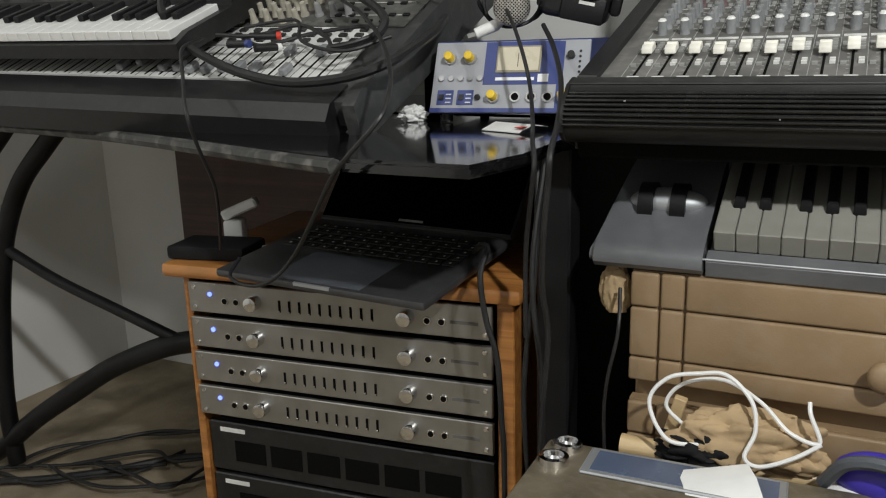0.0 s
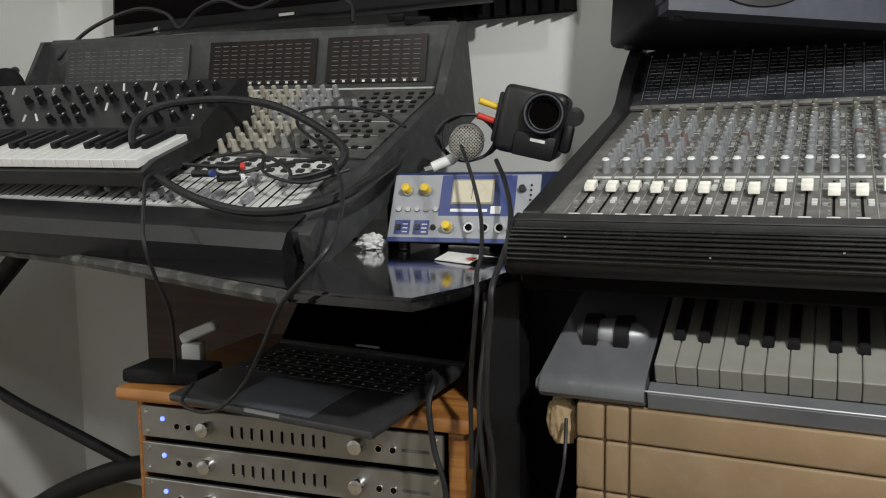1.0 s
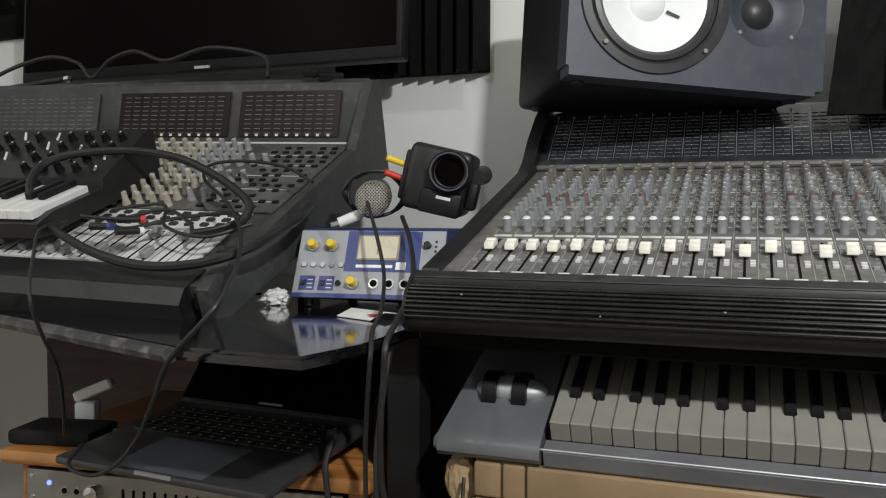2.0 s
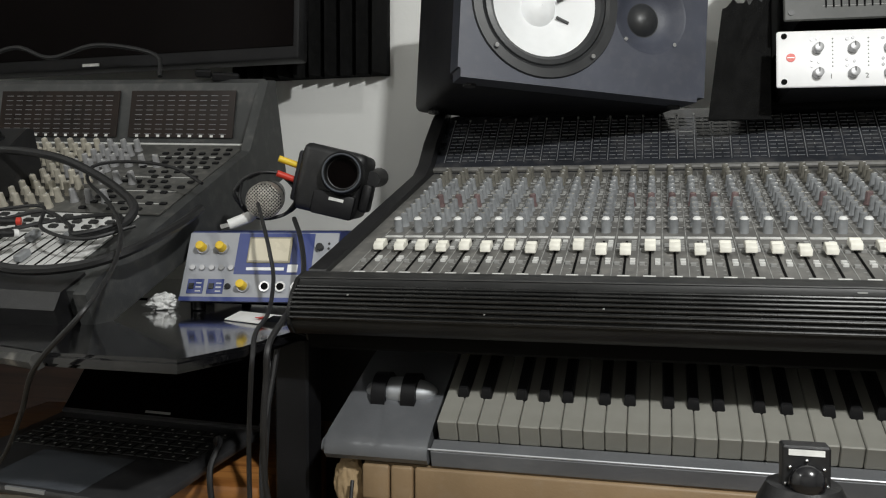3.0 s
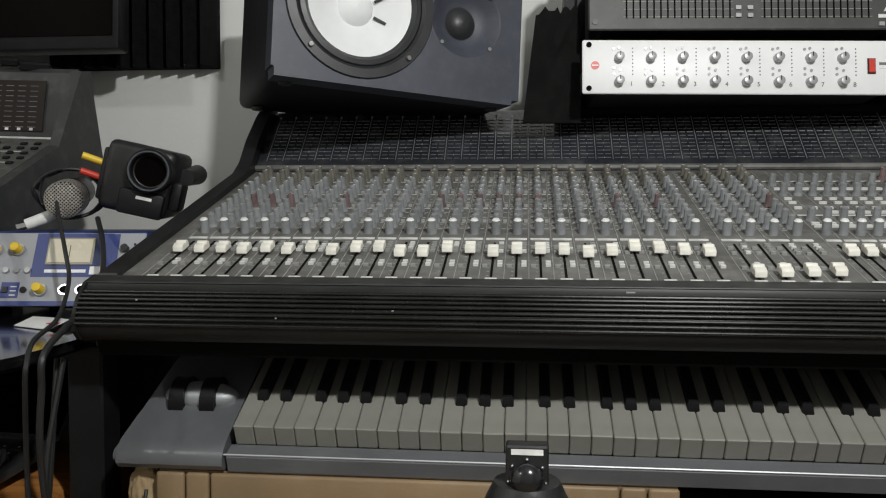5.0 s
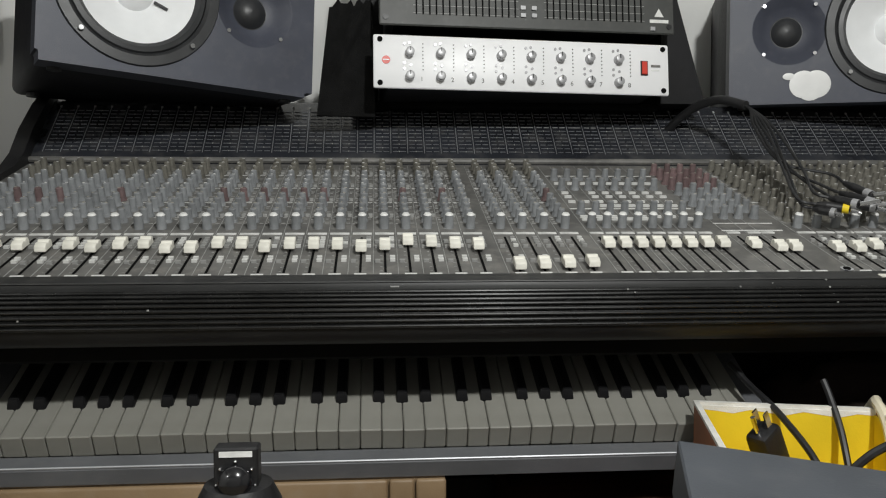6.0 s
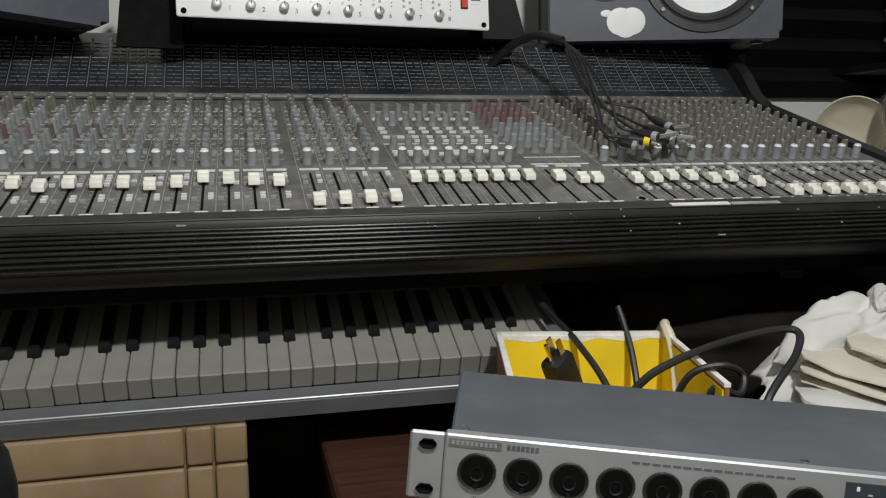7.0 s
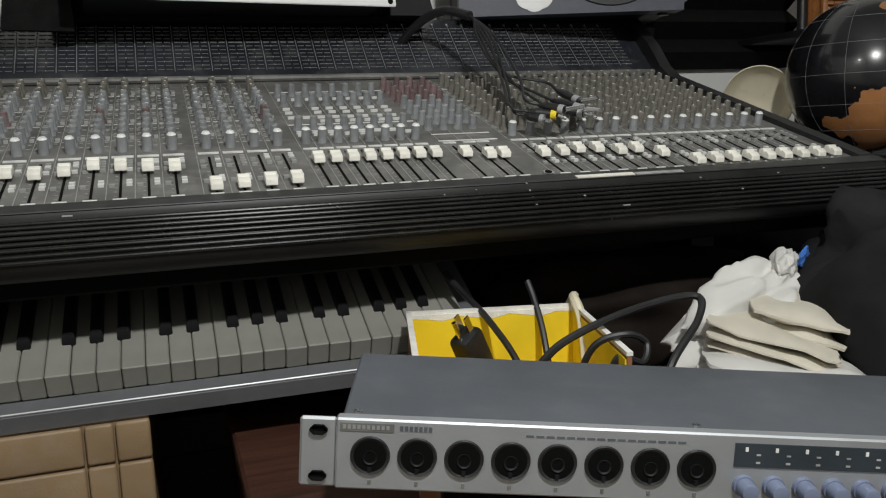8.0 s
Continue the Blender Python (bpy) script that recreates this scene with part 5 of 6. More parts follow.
for k in range(16):
    part("text_bar", box(B(), 0.137 + 0.0062 * k, 0.1418 + 0.0062 * k, -0.0064, -0.0058, 0.0375, 0.0388), M["slate"], fp)
dw = part("display_window", box(B(), 0.2650, 0.4305, -0.0068, -0.0058, 0.0245, 0.0395), M["window"], fp, "dark display window with small lamps")
for k in range(8):
    x = 0.2722 + 0.0186 * k
    part("number_bar", box(B(), x - 0.0009, x + 0.0009, -0.0072, -0.0067, 0.0345, 0.0372), M["print_"], dw)
    part("clip_bar", box(B(), x + 0.0062, x + 0.0088, -0.0072, -0.0067, 0.0320, 0.0330), M["print_dim"], dw)
    part("meter_bar", box(B(), x + 0.0062, x + 0.0088, -0.0072, -0.0067, 0.0270, 0.0282), M["print_dim"], dw)
    kn = rod(B(), (x, -0.006, 0.0125), (x, -0.009, 0.0125), 0.0070, 0.0066, 18)
    rod(kn, (x, -0.009, 0.0125), (x, -0.019, 0.0125), 0.0058, 0.0052, 18, bev=0.001)
    part("knob", kn, M["bluegrey"], fp, "blue-grey knob")
for x in (0.034, 0.245, 0.44):
    part("screw", rod(B(), (x, 0.008, 0.044), (x, 0.008, 0.0452), 0.0028, seg=10), M["steel"], fs)

bx = thing("open_box", "open cardboard box with a yellow inside, full of leads", "box", pose(0.752, -0.018, 0.622, 0, 0, -14.5))
BW, BD, BH = 0.184, 0.205, 0.121
for nme, b_ in (("back_wall", (0, BW, -0.004, 0.0)), ("front_wall", (0, BW, -BD, -BD + 0.004)), ("side_wall", (0, 0.004, -BD + 0.004, -0.004)), ("side_wall", (BW - 0.004, BW, -BD + 0.004, -0.004))):
    hh = BH - 0.040 if nme == "front_wall" else BH
    w_ = part(nme, box(B(), b_[0], b_[1], b_[2], b_[3], 0, hh), M["browncard"], bx, "brown card outside")
    if nme == "back_wall":
        q = (0.004, BW - 0.004, -0.0056, -0.0042)
    elif nme == "front_wall":
        q = (0.004, BW - 0.004, -BD + 0.0042, -BD + 0.0056)
    elif b_[0] == 0:
        q = (0.0042, 0.0056, -BD + 0.006, -0.006)
    else:
        q = (BW - 0.0056, BW - 0.0042, -BD + 0.006, -0.006)
    part("lining", box(B(), *q, 0.004, hh - 0.003), M["yellowcard"], w_, "yellow lining")
    tb_ = B()
    random.seed(int(1000 * (b_[0] + 1)))
    box(tb_, b_[0] - 0.0008, b_[1] + 0.0008, b_[2] - 0.0008, b_[3] + 0.0008, hh, hh + 0.0035)
    part("torn_rim", tb_, M["whitecard"], w_, "torn white card rim")
    if nme == "back_wall":
        part("torn_edge", extrude_y(B(), [(0.004, BH - 0.004)] + [(0.004 + 0.0176 * k, BH - 0.003 - 0.0022 * ((k * 7) % 3)) for k in range(1, 10)] + [(BW - 0.004, BH - 0.004), (BW - 0.004, BH), (0.004, BH)], -0.0060, -0.0041), M["whitecard"], w_)
part("bottom", box(B(), 0.004, BW - 0.004, -BD + 0.004, -0.004, 0, 0.004), M["yellowcard"], bx)
pc = thing("power_lead", "black mains plug with steel pins in the open box", "lead", pose(0.793, -0.100, 0.722, 0, 62, 30))
part("plug_body", box(B(), -0.018, 0.030, -0.012, 0.012, -0.015, 0.015, 0.005, seg=2), M["black"], pc)
for y in (-0.006, 0.006):
    part("pin", box(B(), -0.036, -0.018, y - 0.0008, y + 0.0008, 0.001, 0.008), M["steel"], pc)
part("pin", rod(B(), (-0.018, 0, -0.007), (-0.038, 0, -0.007), 0.0024, seg=8), M["steel"], pc)
part("flex", tube(B(), [(0.030, 0, 0), (0.05, 0.004, -0.015), (0.055, 0.0, -0.06)], 0.004), M["cable"], pc)
part("box_filling", box(B(), 0, 0.02, 0, 0.02, -0.10, -0.09), M["cable"], pc)


def loose_cable(label, pts, r, mat="cable", name="cable"):
    return tagged(part(name, tube(B(), pts, r, seg=8), M[mat]), label, "cable")


loose_cable("flat black lead rising out of the open box", [(0.815, 0.035, 0.775), (0.822, 0.000, 0.758), (0.830, -0.055, 0.738), (0.838, -0.12, 0.70), (0.84, -0.15, 0.64)], 0.0036)
loose_cable("black lead rising out of the open box", [(0.886, -0.036, 0.770), (0.887, -0.050, 0.752), (0.885, -0.075, 0.722), (0.878, -0.11, 0.67)], 0.0036)
loose_cable("cream lead hanging over the rim of the open box", [(0.93, 0.02, 0.66), (0.934, -0.045, 0.742), (0.925, -0.070, 0.752), (0.918, -0.100, 0.735), (0.905, -0.135, 0.69)], 0.0055, "ivory")
loose_cable("thick black lead looping from the open box over the clothes", [(0.80, -0.16, 0.66), (0.832, -0.185, 0.725), (0.872, -0.185, 0.748), (0.945, -0.175, 0.763), (1.000, -0.180, 0.768), (0.985, -0.205, 0.752), (0.93, -0.24, 0.72), (0.91, -0.25, 0.66)], 0.0038)
loose_cable("black lead coiled at the open box", [(0.855, -0.20, 0.70), (0.868, -0.215, 0.742), (0.895, -0.225, 0.752), (0.915, -0.225, 0.742), (0.905, -0.235, 0.728), (0.880, -0.235, 0.735), (0.875, -0.225, 0.70)], 0.0032)


# ---- clothes on the low cabinet ----
def clothes(name, label, m, sx, sy, sz, mat, seed, soft=0.30, square=1.0, floor=-0.55, of=None):
    """Soft cloth: broad folds that run along the long side of a rounded or squarish heap."""
    bm = bmesh.new()
    bmesh.ops.create_icosphere(bm, subdivisions=5, radius=1.0)
    o = Vector((seed, seed * 0.7, 0))
    for v in bm.verts:
        c = v.co.copy()
        a = noise.noise(c * 1.1 + o)
        w = Vector((c.x + 0.3 * a, c.y - 0.25 * a, c.z + 0.3 * a))
        fold = noise.noise(Vector((w.x * 0.9, w.y * 2.6, w.z * 2.4)) + o * 1.3)
        crease = 1 - abs(noise.noise(Vector((w.x * 1.6, w.y * 2.2, w.z * 2.0)) + o * 2.1))
        k = 1 + soft * (0.8 * a + 0.9 * fold + 0.45 * (crease ** 6 - 0.3))
        p = Vector([math.copysign(abs(q) ** square, q) for q in c])
        v.co = Vector((p.x * sx * k, p.y * sy * k, max(p.z * k, floor) * sz))
    z = min(v.co.z for v in bm.verts)
    for v in bm.verts:
        v.co.z -= z
    if of:
        return part(name, bm, mat, of, label, at=m, angle=80)
    return tagged(part(name, bm, mat, at=m, angle=80), label, "clothes")


def folded(name, label, m, w, d, layers, thick, mat, seed):
    """Folded cloth: soft layers over one another, each a little out of line, bulging where they fold."""
    random.seed(seed)
    bm = B()
    for k in range(layers):
        lay = B()
        bmesh.ops.create_cube(lay, size=1.0)
        bmesh.ops.subdivide_edges(lay, edges=lay.edges[:], cuts=11, use_grid_fill=True)
        dx, dy, sh = random.uniform(-0.006, 0.006), random.uniform(-0.006, 0.006), 1 - 0.03 * k
        for v in lay.verts:
            x, y, z = v.co * 2
            rim = min(1.0, math.hypot(x ** 2, y ** 2)) ** 2
            zz = z * thick / 2 * (1 - 0.85 * rim) * (1 + 0.25 * noise.noise(Vector((x * 1.7, y * 1.7, seed + k))))
            wave = 0.35 * thick * noise.noise(Vector((x * 1.3 + seed, y * 1.3, k * 0.4)))
            sx = w / 2 * sh * (1 - 0.06 * abs(y) ** 4) + 0.004 * noise.noise(Vector((y * 3, k, seed)))
            sy = d / 2 * sh * (1 - 0.06 * abs(x) ** 4) + 0.004 * noise.noise(Vector((x * 3, seed, k)))
            v.co = Vector((x * sx + dx, y * sy + dy, zz + wave + thick * (0.5 + 0.93 * k)))
        tmp = bpy.data.meshes.new("layer")
        lay.to_mesh(tmp)
        lay.free()
        bm.from_mesh(tmp)
        bpy.data.meshes.remove(tmp)
    return tagged(part(name, bm, mat, at=m, angle=70), label, "clothes")


folded("folded_towel", "folded white knitted towel at the bottom of the heap of clothes", pose(1.140, -0.145, 0.640, 0, 10, -34), 0.180, 0.125, 2, 0.020, M["cloth"], 8)
folded("folded_trousers", "folded cream trousers in layers in the heap of clothes", pose(1.148, -0.112, 0.672, 4, 16, -40), 0.150, 0.110, 3, 0.0125, M["beige"], 6)
folded("folded_sweater", "folded cream knitted sweater in the heap of clothes", pose(1.182, -0.100, 0.694, 8, 14, -34), 0.110, 0.100, 2, 0.019, M["beige"], 5)
shirt = clothes("shirt", "crumpled white cotton shirt heaped on folded clothes", pose(1.168, -0.045, 0.682, 8, -27, 10), 0.100, 0.046, 0.046, M["cloth"], 2.0, 0.42)
jacket = clothes("jacket", "black cotton jacket heaped beside the white clothes", pose(1.340, -0.150, 0.622, 0, 0, 15), 0.112, 0.12, 0.138, M["blackcloth"], 11.0, 0.30, 0.7)
clothes("collar", "white collar", pose(0.072, -0.008, 0.036, 20, 30, 40), 0.034, 0.016, 0.022, M["cloth"], 3.3, 0.25, of=shirt)
clothes("collar_lining", "blue lining of the collar", pose(0.098, -0.016, 0.036, 20, 40, 30), 0.016, 0.005, 0.016, M["brightblue"], 7.3, 0.3, of=shirt)
clothes("sleeve", "folded black sleeve", pose(-0.072, -0.075, 0.05, 0, 70, 20), 0.085, 0.032, 0.030, M["blackcloth"], 4.0, 0.3, of=jacket)
clothes("sleeve", "folded black sleeve", pose(0.02, -0.11, 0.03, 0, 20, 10), 0.075, 0.030, 0.030, M["blackcloth"], 9.0, 0.3, of=jacket)
clothes("blanket", "dark brown folded blanket at the back of the cabinet", pose(1.12, 0.13, 0.622), 0.26, 0.09, 0.085, M["darkcloth"], 14.0, 0.3)

# ---- globe, dish, basket and stand at the far end ----
side = thing("side_cabinet", "dark cabinet behind the end of the console", "cabinet")
part("carcass", box(B(), 1.55, 2.35, 0.16, 0.78, 0, 0.830), M["dark"], side)
part("top_board", box(B(), 1.54, 2.36, 0.15, 0.79, 0.830, 0.850, 0.003), M["dark"], side)
gb_ = thing("globe", "black desk globe with copper continents and fine white lines", "globe", pose(1.715, 0.315, 0.850))
GR = 0.136
ballm = part("ball", ball(B(), (0, 0, 0.155), GR, u=340, v=200), [M["globe"], M["land"]], gb_)
coast = Vector((-0.46, -0.58, -0.66)).normalized()
for p_ in ballm.data.polygons:
    c = (Vector(p_.center) - Vector((0, 0, 0.155))).normalized()
    wob = 0.16 * noise.noise(c * 3.0 + Vector((3.1, 0.4, 1.7))) + 0.08 * noise.noise(c * 9)
    far = noise.noise(c * 1.7 + Vector((7.0, 1.0, 2.0)))
    if c.dot(coast) + wob > 0.90 or (far > 0.28 and c.dot(coast) < 0.2):
        p_.material_index = 1
ln = B()
for k in range(12):
    a = radians(30 * k)
    tube(ln, [(GR * 1.003 * math.cos(b) * math.cos(a), GR * 1.003 * math.cos(b) * math.sin(a), 0.155 + GR * 1.003 * math.sin(b)) for b in [radians(-80 + 10 * q) for q in range(17)]], 0.0003, seg=4, straight=True)
for q in range(-2, 4):
    b = radians(22 * q)
    tube(ln, [(GR * 1.003 * math.cos(b) * math.cos(a), GR * 1.003 * math.cos(b) * math.sin(a), 0.155 + GR * 1.003 * math.sin(b)) for a in [radians(10 * k) for k in range(37)]], 0.0003, seg=4, straight=True)
part("graticule", ln, M["grid"], gb_, "fine pale map lines")
part("foot", rod(B(), (0, 0, 0), (0, 0, 0.014), 0.07, 0.06, 28, bev=0.003), M["black"], gb_)
part("stem", rod(B(), (0, 0, 0.014), (0, 0, 0.03), 0.012), M["black"], gb_)
dish = thing("dish_lamp", "cream dish-shaped lamp head with a yellowed lens", "lamp", pose(1.650, 0.520, 0.975, 8, 0, -38))
part("shell", spun(B(), [(0.066, -0.030), (0.068, -0.028), (0.060, 0.0), (0.040, 0.03), (0.0, 0.042)], seg=36), M["ivory"], dish)
part("inner_dish", spun(B(), [(0.066, -0.030), (0.052, -0.006), (0.040, 0.002), (0.0004, 0.004)], seg=36, mats=[0, 1, 1]), [M["ivory"], M["lcd"]], dish, "yellowed lens")
part("neck", rod(B(), (0.0, 0.03, -0.02), (0.0, 0.03, -0.124), 0.012), M["ivory"], dish)
po = thing("stand_pole", "slim black upright stand pole", "stand", pose(1.845, 0.62, 0.850))
part("pole", rod(B(), (0, 0, 0), (0, 0, 0.75), 0.011), M["black"], po)
part("base", rod(B(), (0, 0, 0), (0, 0, 0.012), 0.06, seg=24), M["black"], po)
rack_ = thing("wall_shelf", "dark shelf carrying the wicker basket", "shelf", pose(1.82, 0.60, 1.118))
part("board", box(B(), -0.01, 0.50, -0.05, 0.215, -0.016, 0.0, 0.002), M["dark"], rack_)
part("bracket", box(B(), 0.22, 0.26, 0.0, 0.215, -0.15, -0.016), M["dark"], rack_)
bk = thing("wicker_basket", "orange-brown woven wicker basket on the shelf", "basket", pose(1.855, 0.57, 1.118))
part("rim", box(B(), -0.004, 0.27, -0.008, 0.004, 0.0, 0.014, 0.004), M["wicker"], bk)
wkb = B()
for r in range(14):
    z = 0.018 + 0.0112 * r
    pts = [(0.005 + 0.0125 * i, 0.0 + 0.005 * (1 if (i + r) % 2 else -1), z) for i in range(22)]
    tube(wkb, pts, 0.0046, seg=6, steps=2)
part("weave", wkb, M["wicker"], bk, "woven wicker front")["kind"] = "stuff"
for x in (0.0, 0.265):
    part("post", box(B(), x - 0.006, x + 0.006, -0.008, 0.004, 0.014, 0.175, 0.003), M["wicker"], bk)
part("basket_box", box(B(), 0.004, 0.262, 0.010, 0.055, 0.002, 0.172), M["wicker"], bk)

# ---- microphone stand head in front of the keys ----
ms = thing("microphone_stand", "black stand with a domed clutch and a small bracket on top", "stand", pose(0.326, -0.352, 0))
part("pole", rod(B(), (0, 0, 0.05), (0, 0, 0.735), 0.010), M["dark"], ms)
for k in range(3):
    a = radians(90 + 120 * k)
    part("leg", tube(B(), [(0, 0, 0.10), (0.12 * math.cos(a), 0.12 * math.sin(a), 0.03), (0.2 * math.cos(a), 0.2 * math.sin(a), 0.008)], 0.008), M["dark"], ms)
dome = part("clutch_dome", spun(B(), [(0.0275, 0.715), (0.0295, 0.735), (0.0300, 0.752), (0.0265, 0.772), (0.021, 0.783), (0.0004, 0.787)], axis="z", seg=36), M["black"], ms, "ridged black dome")
dots = B()
for r in range(4):
    for c in range(7):
        a = radians(-120 + 9 * c + 4 * (r % 2))
        ball(dots, (0.0300 * math.cos(a), 0.0300 * math.sin(a), 0.742 + 0.0062 * r), 0.0014, u=8, v=6)
part("grip_dots", dots, M["black"], dome)
brk = part("bracket", box(B(), -0.0135, 0.0135, -0.010, 0.004, 0.772, 0.808, 0.0012), M["black"], ms, "small black bracket with a pale bar")
part("label_bar", box(B(), -0.010, 0.010, -0.0106, -0.0098, 0.8025, 0.8060), M["print_"], brk)
part("ball_knob", ball(B(), (0, -0.014, 0.788), 0.0105, sy=0.8, u=24, v=16), M["globe"], brk, "polished black ball")
for k in range(7):
    a = radians(90 + 51 * k)
    part("rivet", ball(B(), (0.0118 * math.cos(a), -0.0108, 0.788 + 0.0118 * math.sin(a)), 0.0012, u=8, v=6), M["steel"], brk)

# ---- cables over the desk ----
loose_cable("thick black cable coiled on the mixer", [(-0.538, 0.08, 0.92), (-0.489, 0.09, 0.928), (-0.472, 0.11, 0.941), (-0.474, 0.13, 0.961), (-0.508, 0.15, 0.983), (-0.58, 0.18, 1.014), (-0.651, 0.19, 1.039), (-0.741, 0.19, 1.052), (-0.823, 0.16, 1.047), (-0.863, 0.13, 1.029), (-0.842, 0.08, 0.988), (-0.771, 0.04, 0.94), (-0.687, 0.01, 0.909), (-0.607, -0.01, 0.889), (-0.529, -0.02, 0.88), (-0.454, -0.02, 0.885), (-0.406, -0.0, 0.899), (-0.394, 0.06, 0.919), (-0.399, 0.14, 0.942), (-0.423, 0.22, 0.96)], 0.0066)
loose_cable("thin black lead from the mixer hanging to the side table", [(-0.42, 0.22, 0.998), (-0.482, 0.24, 1.024), (-0.572, 0.26, 1.036), (-0.629, 0.25, 1.03), (-0.604, 0.20, 1.004), (-0.494, 0.10, 0.968), (-0.416, 0.02, 0.930), (-0.336, -0.10, 0.897), (-0.283, -0.20, 0.872), (-0.277, -0.235, 0.852), (-0.33, -0.23, 0.802), (-0.409, -0.16, 0.738), (-0.479, -0.11, 0.673), (-0.52, -0.105, 0.636), (-0.561, -0.10, 0.622), (-0.612, -0.08, 0.624), (-0.628, -0.04, 0.638)], 0.0027)
loose_cable("thin black lead hanging in front of the desk", [(-0.719, 0.03, 0.941), (-0.694, -0.04, 0.927), (-0.622, -0.12, 0.895), (-0.575, -0.17, 0.854), (-0.58, -0.15, 0.808), (-0.606, -0.1, 0.752), (-0.649, -0.05, 0.688), (-0.679, -0.02, 0.642)], 0.0024)
loose_cable("thin black leads tangled on the faders", [(-0.72, 0.06, 0.945), (-0.653, 0.065, 0.942), (-0.60, 0.10, 0.955), (-0.531, 0.066, 0.937), (-0.50, 0.04, 0.924), (-0.46, 0.07, 0.937), (-0.486, 0.105, 0.950), (-0.56, 0.08, 0.943), (-0.62, 0.04, 0.928), (-0.68, 0.07, 0.940)], 0.0030)
loose_cable("thin black lead lying on the faders", [(-0.70, 0.10, 0.955), (-0.62, 0.12, 0.963), (-0.56, 0.05, 0.932), (-0.48, 0.03, 0.918), (-0.43, 0.07, 0.935)], 0.0026)
for k, (x, y) in enumerate(((-0.66, 0.035), (-0.63, 0.06), (-0.60, 0.02))):
    cp = thing("lead_plug", "black lead plug with a coloured ring on the mixer", "plug", pose(x, y, 0.905 + 0.4 * y + 0.006, 12, 0, 30 * k))
    part("body", rod(B(), (-0.016, 0, 0.006), (0.016, 0, 0.006), 0.006, 0.005, 12), M["black"], cp)
    part("ring", rod(B(), (0.016, 0, 0.006), (0.022, 0, 0.006), 0.0058, seg=12), M[("blue", "red", "white")[k]], cp)
loose_cable("black microphone lead over the preamp box", [(-0.32, 0.20, 0.974), (-0.286, 0.15, 0.943), (-0.261, 0.12, 0.904), (-0.245, 0.10, 0.867), (-0.212, 0.02, 0.832), (-0.172, -0.09, 0.823), (-0.156, -0.128, 0.806), (-0.160, -0.125, 0.776), (-0.176, -0.10, 0.70), (-0.18, -0.09, 0.60)], 0.0027)
loose_cable("thick black lead hanging past the desk to the floor", [(-0.266, 0.21, 0.945), (-0.238, 0.17, 0.917), (-0.211, 0.12, 0.880), (-0.191, 0.06, 0.850), (-0.155, -0.06, 0.833), (-0.140, -0.125, 0.815), (-0.143, -0.125, 0.779), (-0.149, -0.12, 0.73), (-0.157, -0.10, 0.663), (-0.157, -0.08, 0.599), (-0.168, -0.07, 0.48), (-0.180, -0.06, 0.30), (-0.19, -0.06, 0.01)], 0.0035)
for k, (x, y) in enumerate(((-0.192, -0.045), (-0.181, -0.050), (-0.094, -0.040))):
    loose_cable("black lead hanging beside the side table", [(x, y + 0.03, 0.80 if k < 2 else 0.645), (x + 0.006 * (-1) ** k, y, 0.66 if k < 2 else 0.60), (x - 0.008 * (-1) ** k, y, 0.50), (x + 0.004, y, 0.30), (x, y, 0.01)], 0.0034 if k < 2 else 0.0022)
loose_cable("black lead from the laptop down the side table", [(-0.325, 0.09, 0.640), (-0.284, 0.02, 0.672), (-0.256, -0.02, 0.680), (-0.255, -0.045, 0.653), (-0.246, -0.05, 0.599), (-0.232, -0.05, 0.55), (-0.227, -0.05, 0.47), (-0.224, -0.05, 0.388), (-0.23, -0.04, 0.01)], 0.0036)
# leads draped along the top of the left mixer
loose_cable("black lead along the top of the mixer", [(-1.45, 0.46, 1.19), (-1.38, 0.50, 1.26), (-1.28, 0.54, 1.30), (-1.20, 0.55, 1.285), (-1.16, 0.55, 1.25), (-1.11, 0.55, 1.285), (-1.04, 0.55, 1.30), (-0.96, 0.55, 1.275), (-0.85, 0.55, 1.295), (-0.72, 0.55, 1.27), (-0.695, 0.53, 1.222)], 0.0045)
gp = thing("gooseneck_lamp", "thin black gooseneck tube lying on the mixer bridge", "lamp", pose(-1.30, 0.50, 1.218, 0, -6, 4))
part("tube", rod(B(), (-0.09, 0, 0.016), (0.10, 0.01, 0.016), 0.006), M["black"], gp)
part("tip", rod(B(), (0.10, 0.01, 0.016), (0.112, 0.01, 0.016), 0.0068), M["steel"], gp)
clip = thing("clip", "small black clamp on the mixer bridge", "clamp", pose(-0.545, 0.525, 1.205, 20, 0, 30))
part("jaw", box(B(), -0.03, 0.02, -0.008, 0.008, 0.0, 0.016, 0.003), M["dark"], clip)
part("handle", box(B(), -0.06, -0.03, -0.006, 0.006, 0.006, 0.020, 0.003), M["dark"], clip)
hp = thing("headphones", "black headphones lying behind the synthesizer", "headphones", pose(-1.47, 0.34, 1.085, 0, 0, 10))
part("ear_cup", ball(B(), (0, 0, 0.03), 0.045, sy=0.6), M["blackcloth"], hp)
part("ear_cup", ball(B(), (-0.11, 0.03, 0.03), 0.045, sy=0.6), M["blackcloth"], hp)
part("headband", tube(B(), [(0, 0, 0.06), (-0.02, 0.05, 0.075), (-0.06, 0.08, 0.075), (-0.10, 0.06, 0.07), (-0.11, 0.03, 0.06)], 0.009), M["black"], hp)
# cables on the floor
random.seed(77)
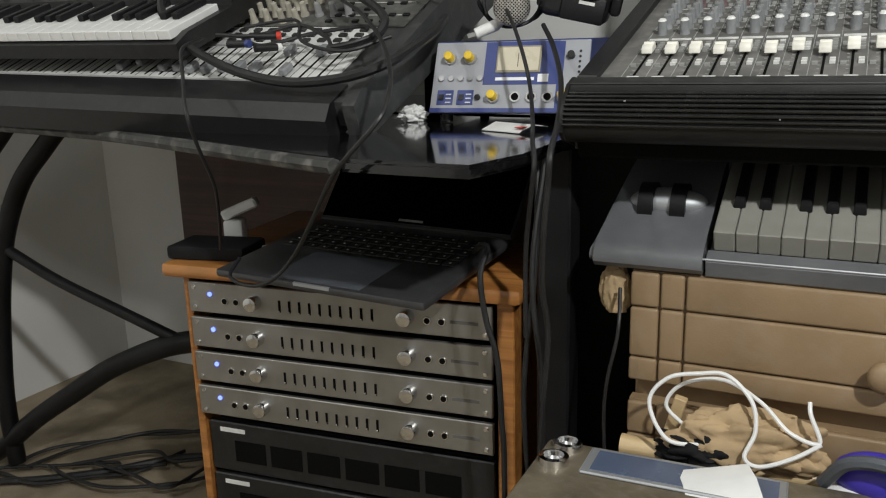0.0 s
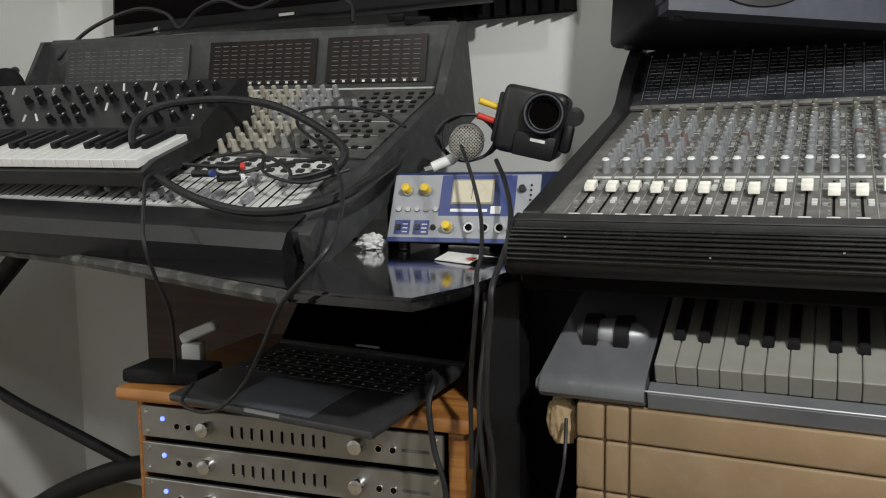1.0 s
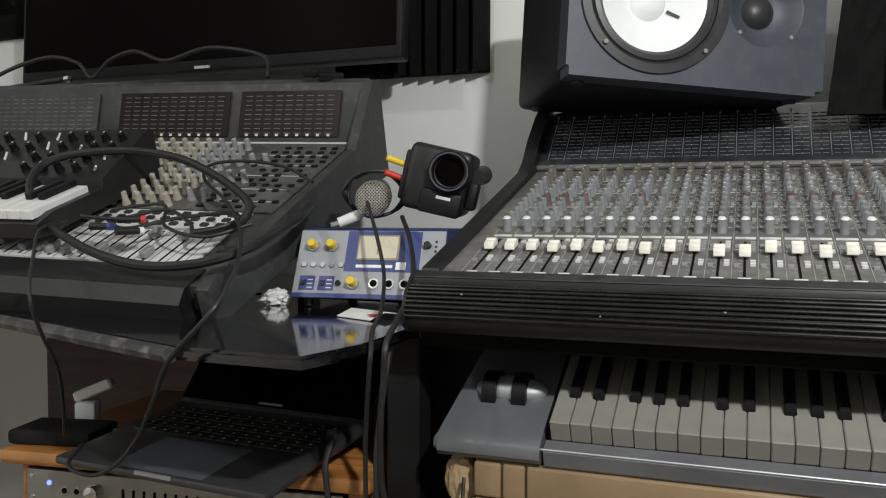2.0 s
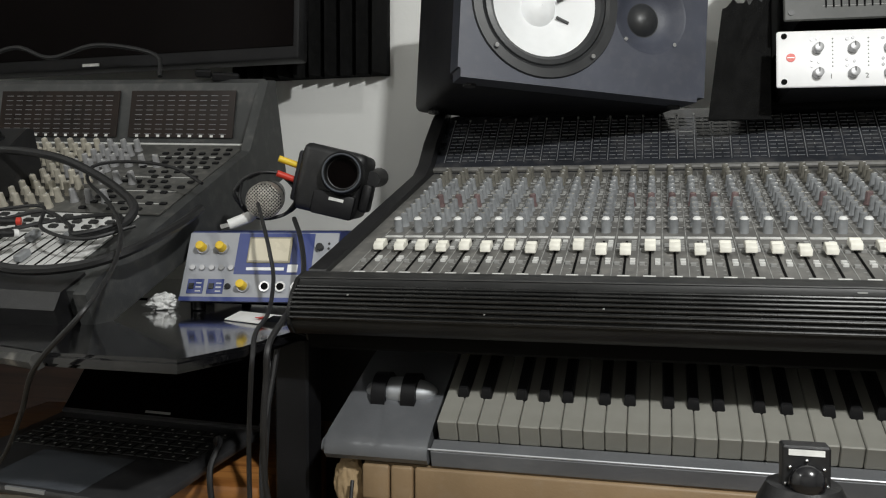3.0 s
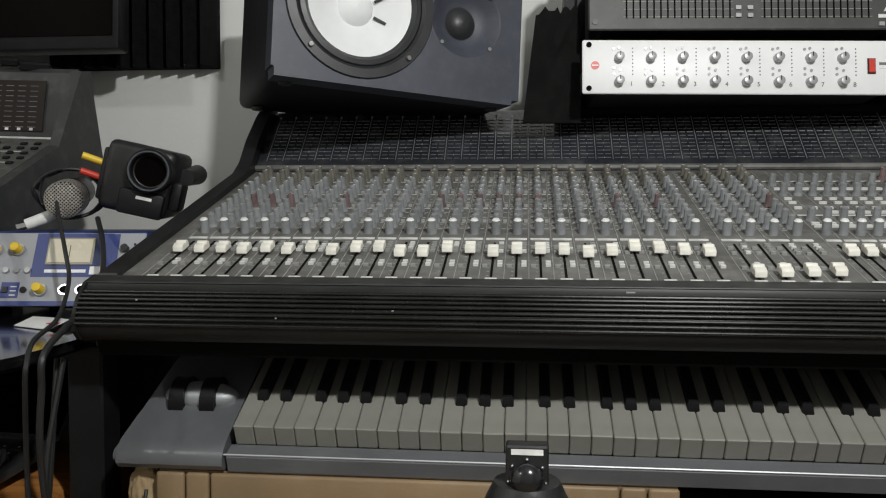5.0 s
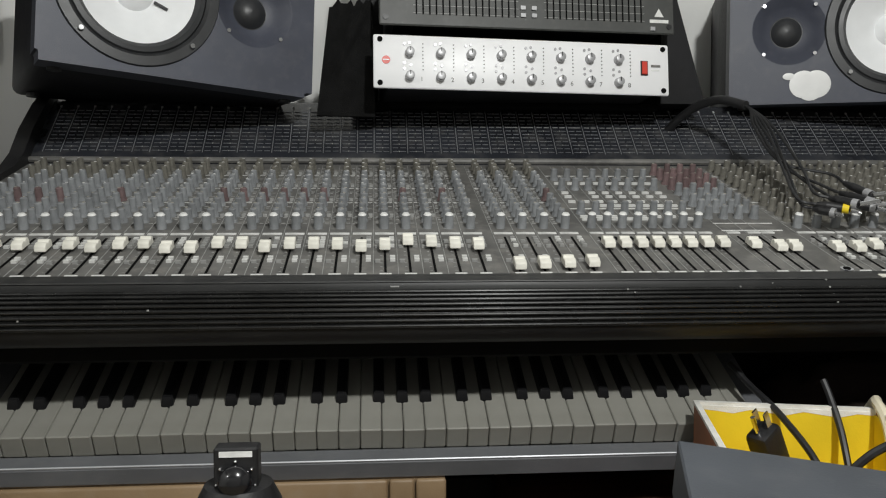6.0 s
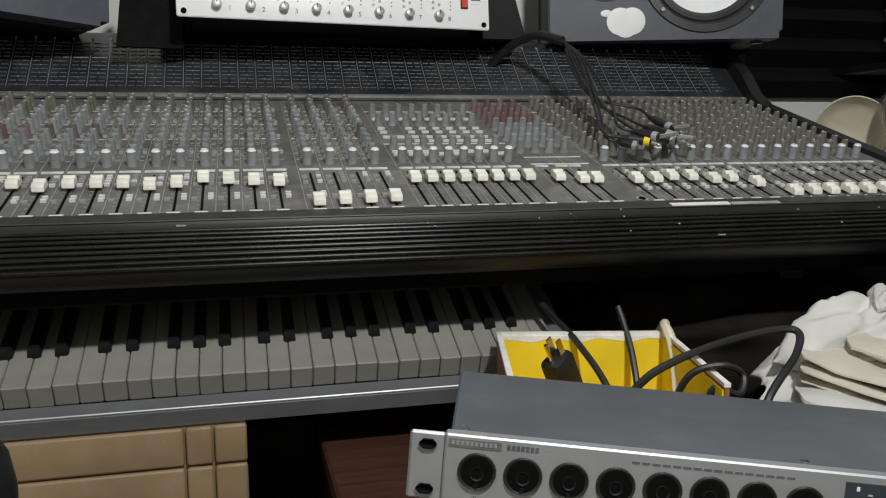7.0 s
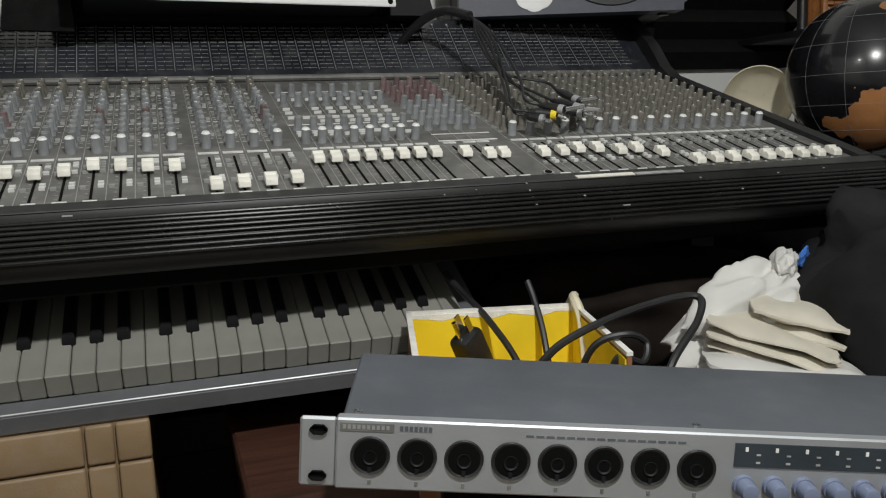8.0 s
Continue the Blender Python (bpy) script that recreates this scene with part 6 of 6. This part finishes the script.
for k in range(7):
    x, y = -1.62 + 0.05 * k, 0.10 + 0.02 * k
    pts = [(x, y, 0.012 + 0.004 * k)]
    for q in range(5):
        x, y = x + random.uniform(0.02, 0.13), y + random.uniform(-0.02, 0.13)
        pts.append((x, y, 0.012 + 0.006 * random.random() + 0.003 * k))
    loose_cable("black lead lying on the concrete floor", pts, 0.0042)
loose_cable("thick black lead lying on the concrete floor", [(-1.75, 0.00, 0.02), (-1.50, 0.10, 0.012), (-1.32, 0.22, 0.012), (-1.18, 0.36, 0.012), (-0.95, 0.45, 0.012)], 0.008)

# ---- things in front of the chest ----
crate = thing("low_crate", "plain dark crate holding clutter in front of the chest", "crate")
part("body", box(B(), -0.16, 0.48, -0.34, -0.035, 0, 0.452, 0.004), M["cabinet"], crate)
dv = thing("drum_machine", "old bronze-coloured device with a grey display and two round knobs", "electronic device", pose(-0.146, -0.108, 0.462, -3, 0, 2))
part("case", box(B(), 0, 0.42, -0.20, 0, -0.010, 0.028, 0.003), M["brass"], dv)
part("display_frame", box(B(), 0.052, 0.250, -0.070, -0.008, 0.028, 0.031, 0.002), M["silver"], dv, "pale display frame")
part("display", box(B(), 0.062, 0.242, -0.062, -0.016, 0.031, 0.0318), M["lcdblue"], dv, "blue-grey display")
for x, y in ((0.026, -0.016), (0.022, -0.056)):
    part("knob", spun(B(), [(0.0165, 0.028), (0.0160, 0.036), (0.0115, 0.037), (0.0100, 0.031), (0.0004, 0.031)], (x, y, 0), axis="z", seg=28), M["steel"], dv, "ringed metal knob")
pp = thing("paper", "torn white paper on the old device", "paper", pose(0.045, -0.150, 0.492, 4, -8, 20))
part("sheet", extrude_x(B(), [(-0.03, 0), (0.0, 0.010), (0.035, 0.004), (0.035, 0.0048), (0.0, 0.011), (-0.03, 0.001)], -0.035, 0.035), M["white"], pp)
stk = thing("wooden_stick", "pale round wooden stick lying on the crate", "stick", pose(-0.076, -0.058, 0.474))
part("stick", rod(B(), (0, 0, 0), (0.224, 0.004, -0.002), 0.0125, 0.0115, 18, bev=0.003), M["bamboo"], stk)
stk2 = thing("wooden_stick", "short pale wooden slat leaning on the chest", "stick", pose(-0.035, -0.040, 0.452, 0, 14, 0))
part("slat", box(B(), -0.007, 0.007, -0.006, 0.006, 0, 0.085, 0.001), M["bamboo"], stk2)
crumple("paper_bag", "crumpled brown kraft paper bag in front of the chest", "paper bag", pose(0.062, -0.062, 0.478, 0, 0, 4), (0.074, 0.022, 0.036), M["paper"], 6.0, rough=0.36)
crumple("black_pouch", "small black fabric pouch on the crate", "pouch", pose(0.012, -0.072, 0.470, 0, 0, -12), (0.045, 0.014, 0.022), M["blackcloth"], 9.0)
shoe = thing("slipper", "blue and grey slipper with a white sole on the crate", "slipper", pose(0.190, -0.085, 0.470, 0, 0, -8))
part("sole", ball(B(), (0, 0, 0.012), 0.05, sx=1.2, sy=0.55, sz=0.22), M["white"], shoe)
part("upper", ball(B(), (-0.006, 0.004, 0.030), 0.040, sx=1.1, sy=0.6, sz=0.65), M["purple"], shoe, "deep blue upper")
part("strap", tube(B(), [(-0.055, -0.012, 0.02), (-0.030, -0.026, 0.055), (0.012, -0.028, 0.058), (0.05, -0.022, 0.02)], 0.007), M["slate"], shoe)
loose_cable("white charging cable looped in front of the chest", [(0.02, -0.075, 0.500), (-0.020, -0.085, 0.504), (-0.042, -0.078, 0.541), (-0.025, -0.070, 0.568), (0.008, -0.068, 0.578), (0.036, -0.068, 0.580), (0.062, -0.075, 0.558), (0.068, -0.085, 0.530), (0.060, -0.095, 0.505), (0.075, -0.095, 0.497), (0.105, -0.09, 0.510), (0.130, -0.085, 0.528)], 0.0023, "white")
loose_cable("second loop of the white charging cable", [(-0.005, -0.060, 0.510), (-0.028, -0.055, 0.530), (-0.012, -0.052, 0.556), (0.03, -0.052, 0.568), (0.07, -0.066, 0.555), (0.10, -0.078, 0.532), (0.128, -0.083, 0.528), (0.118, -0.078, 0.555), (0.116, -0.070, 0.565)], 0.0022, "white")
bag2 = crumple("paper_bag", "small torn brown paper hanging beside the chest", "paper", pose(-0.104, 0.01, 0.610, 0, 0, 0), (0.018, 0.012, 0.034), M["paper"], 12.0, rough=0.22)
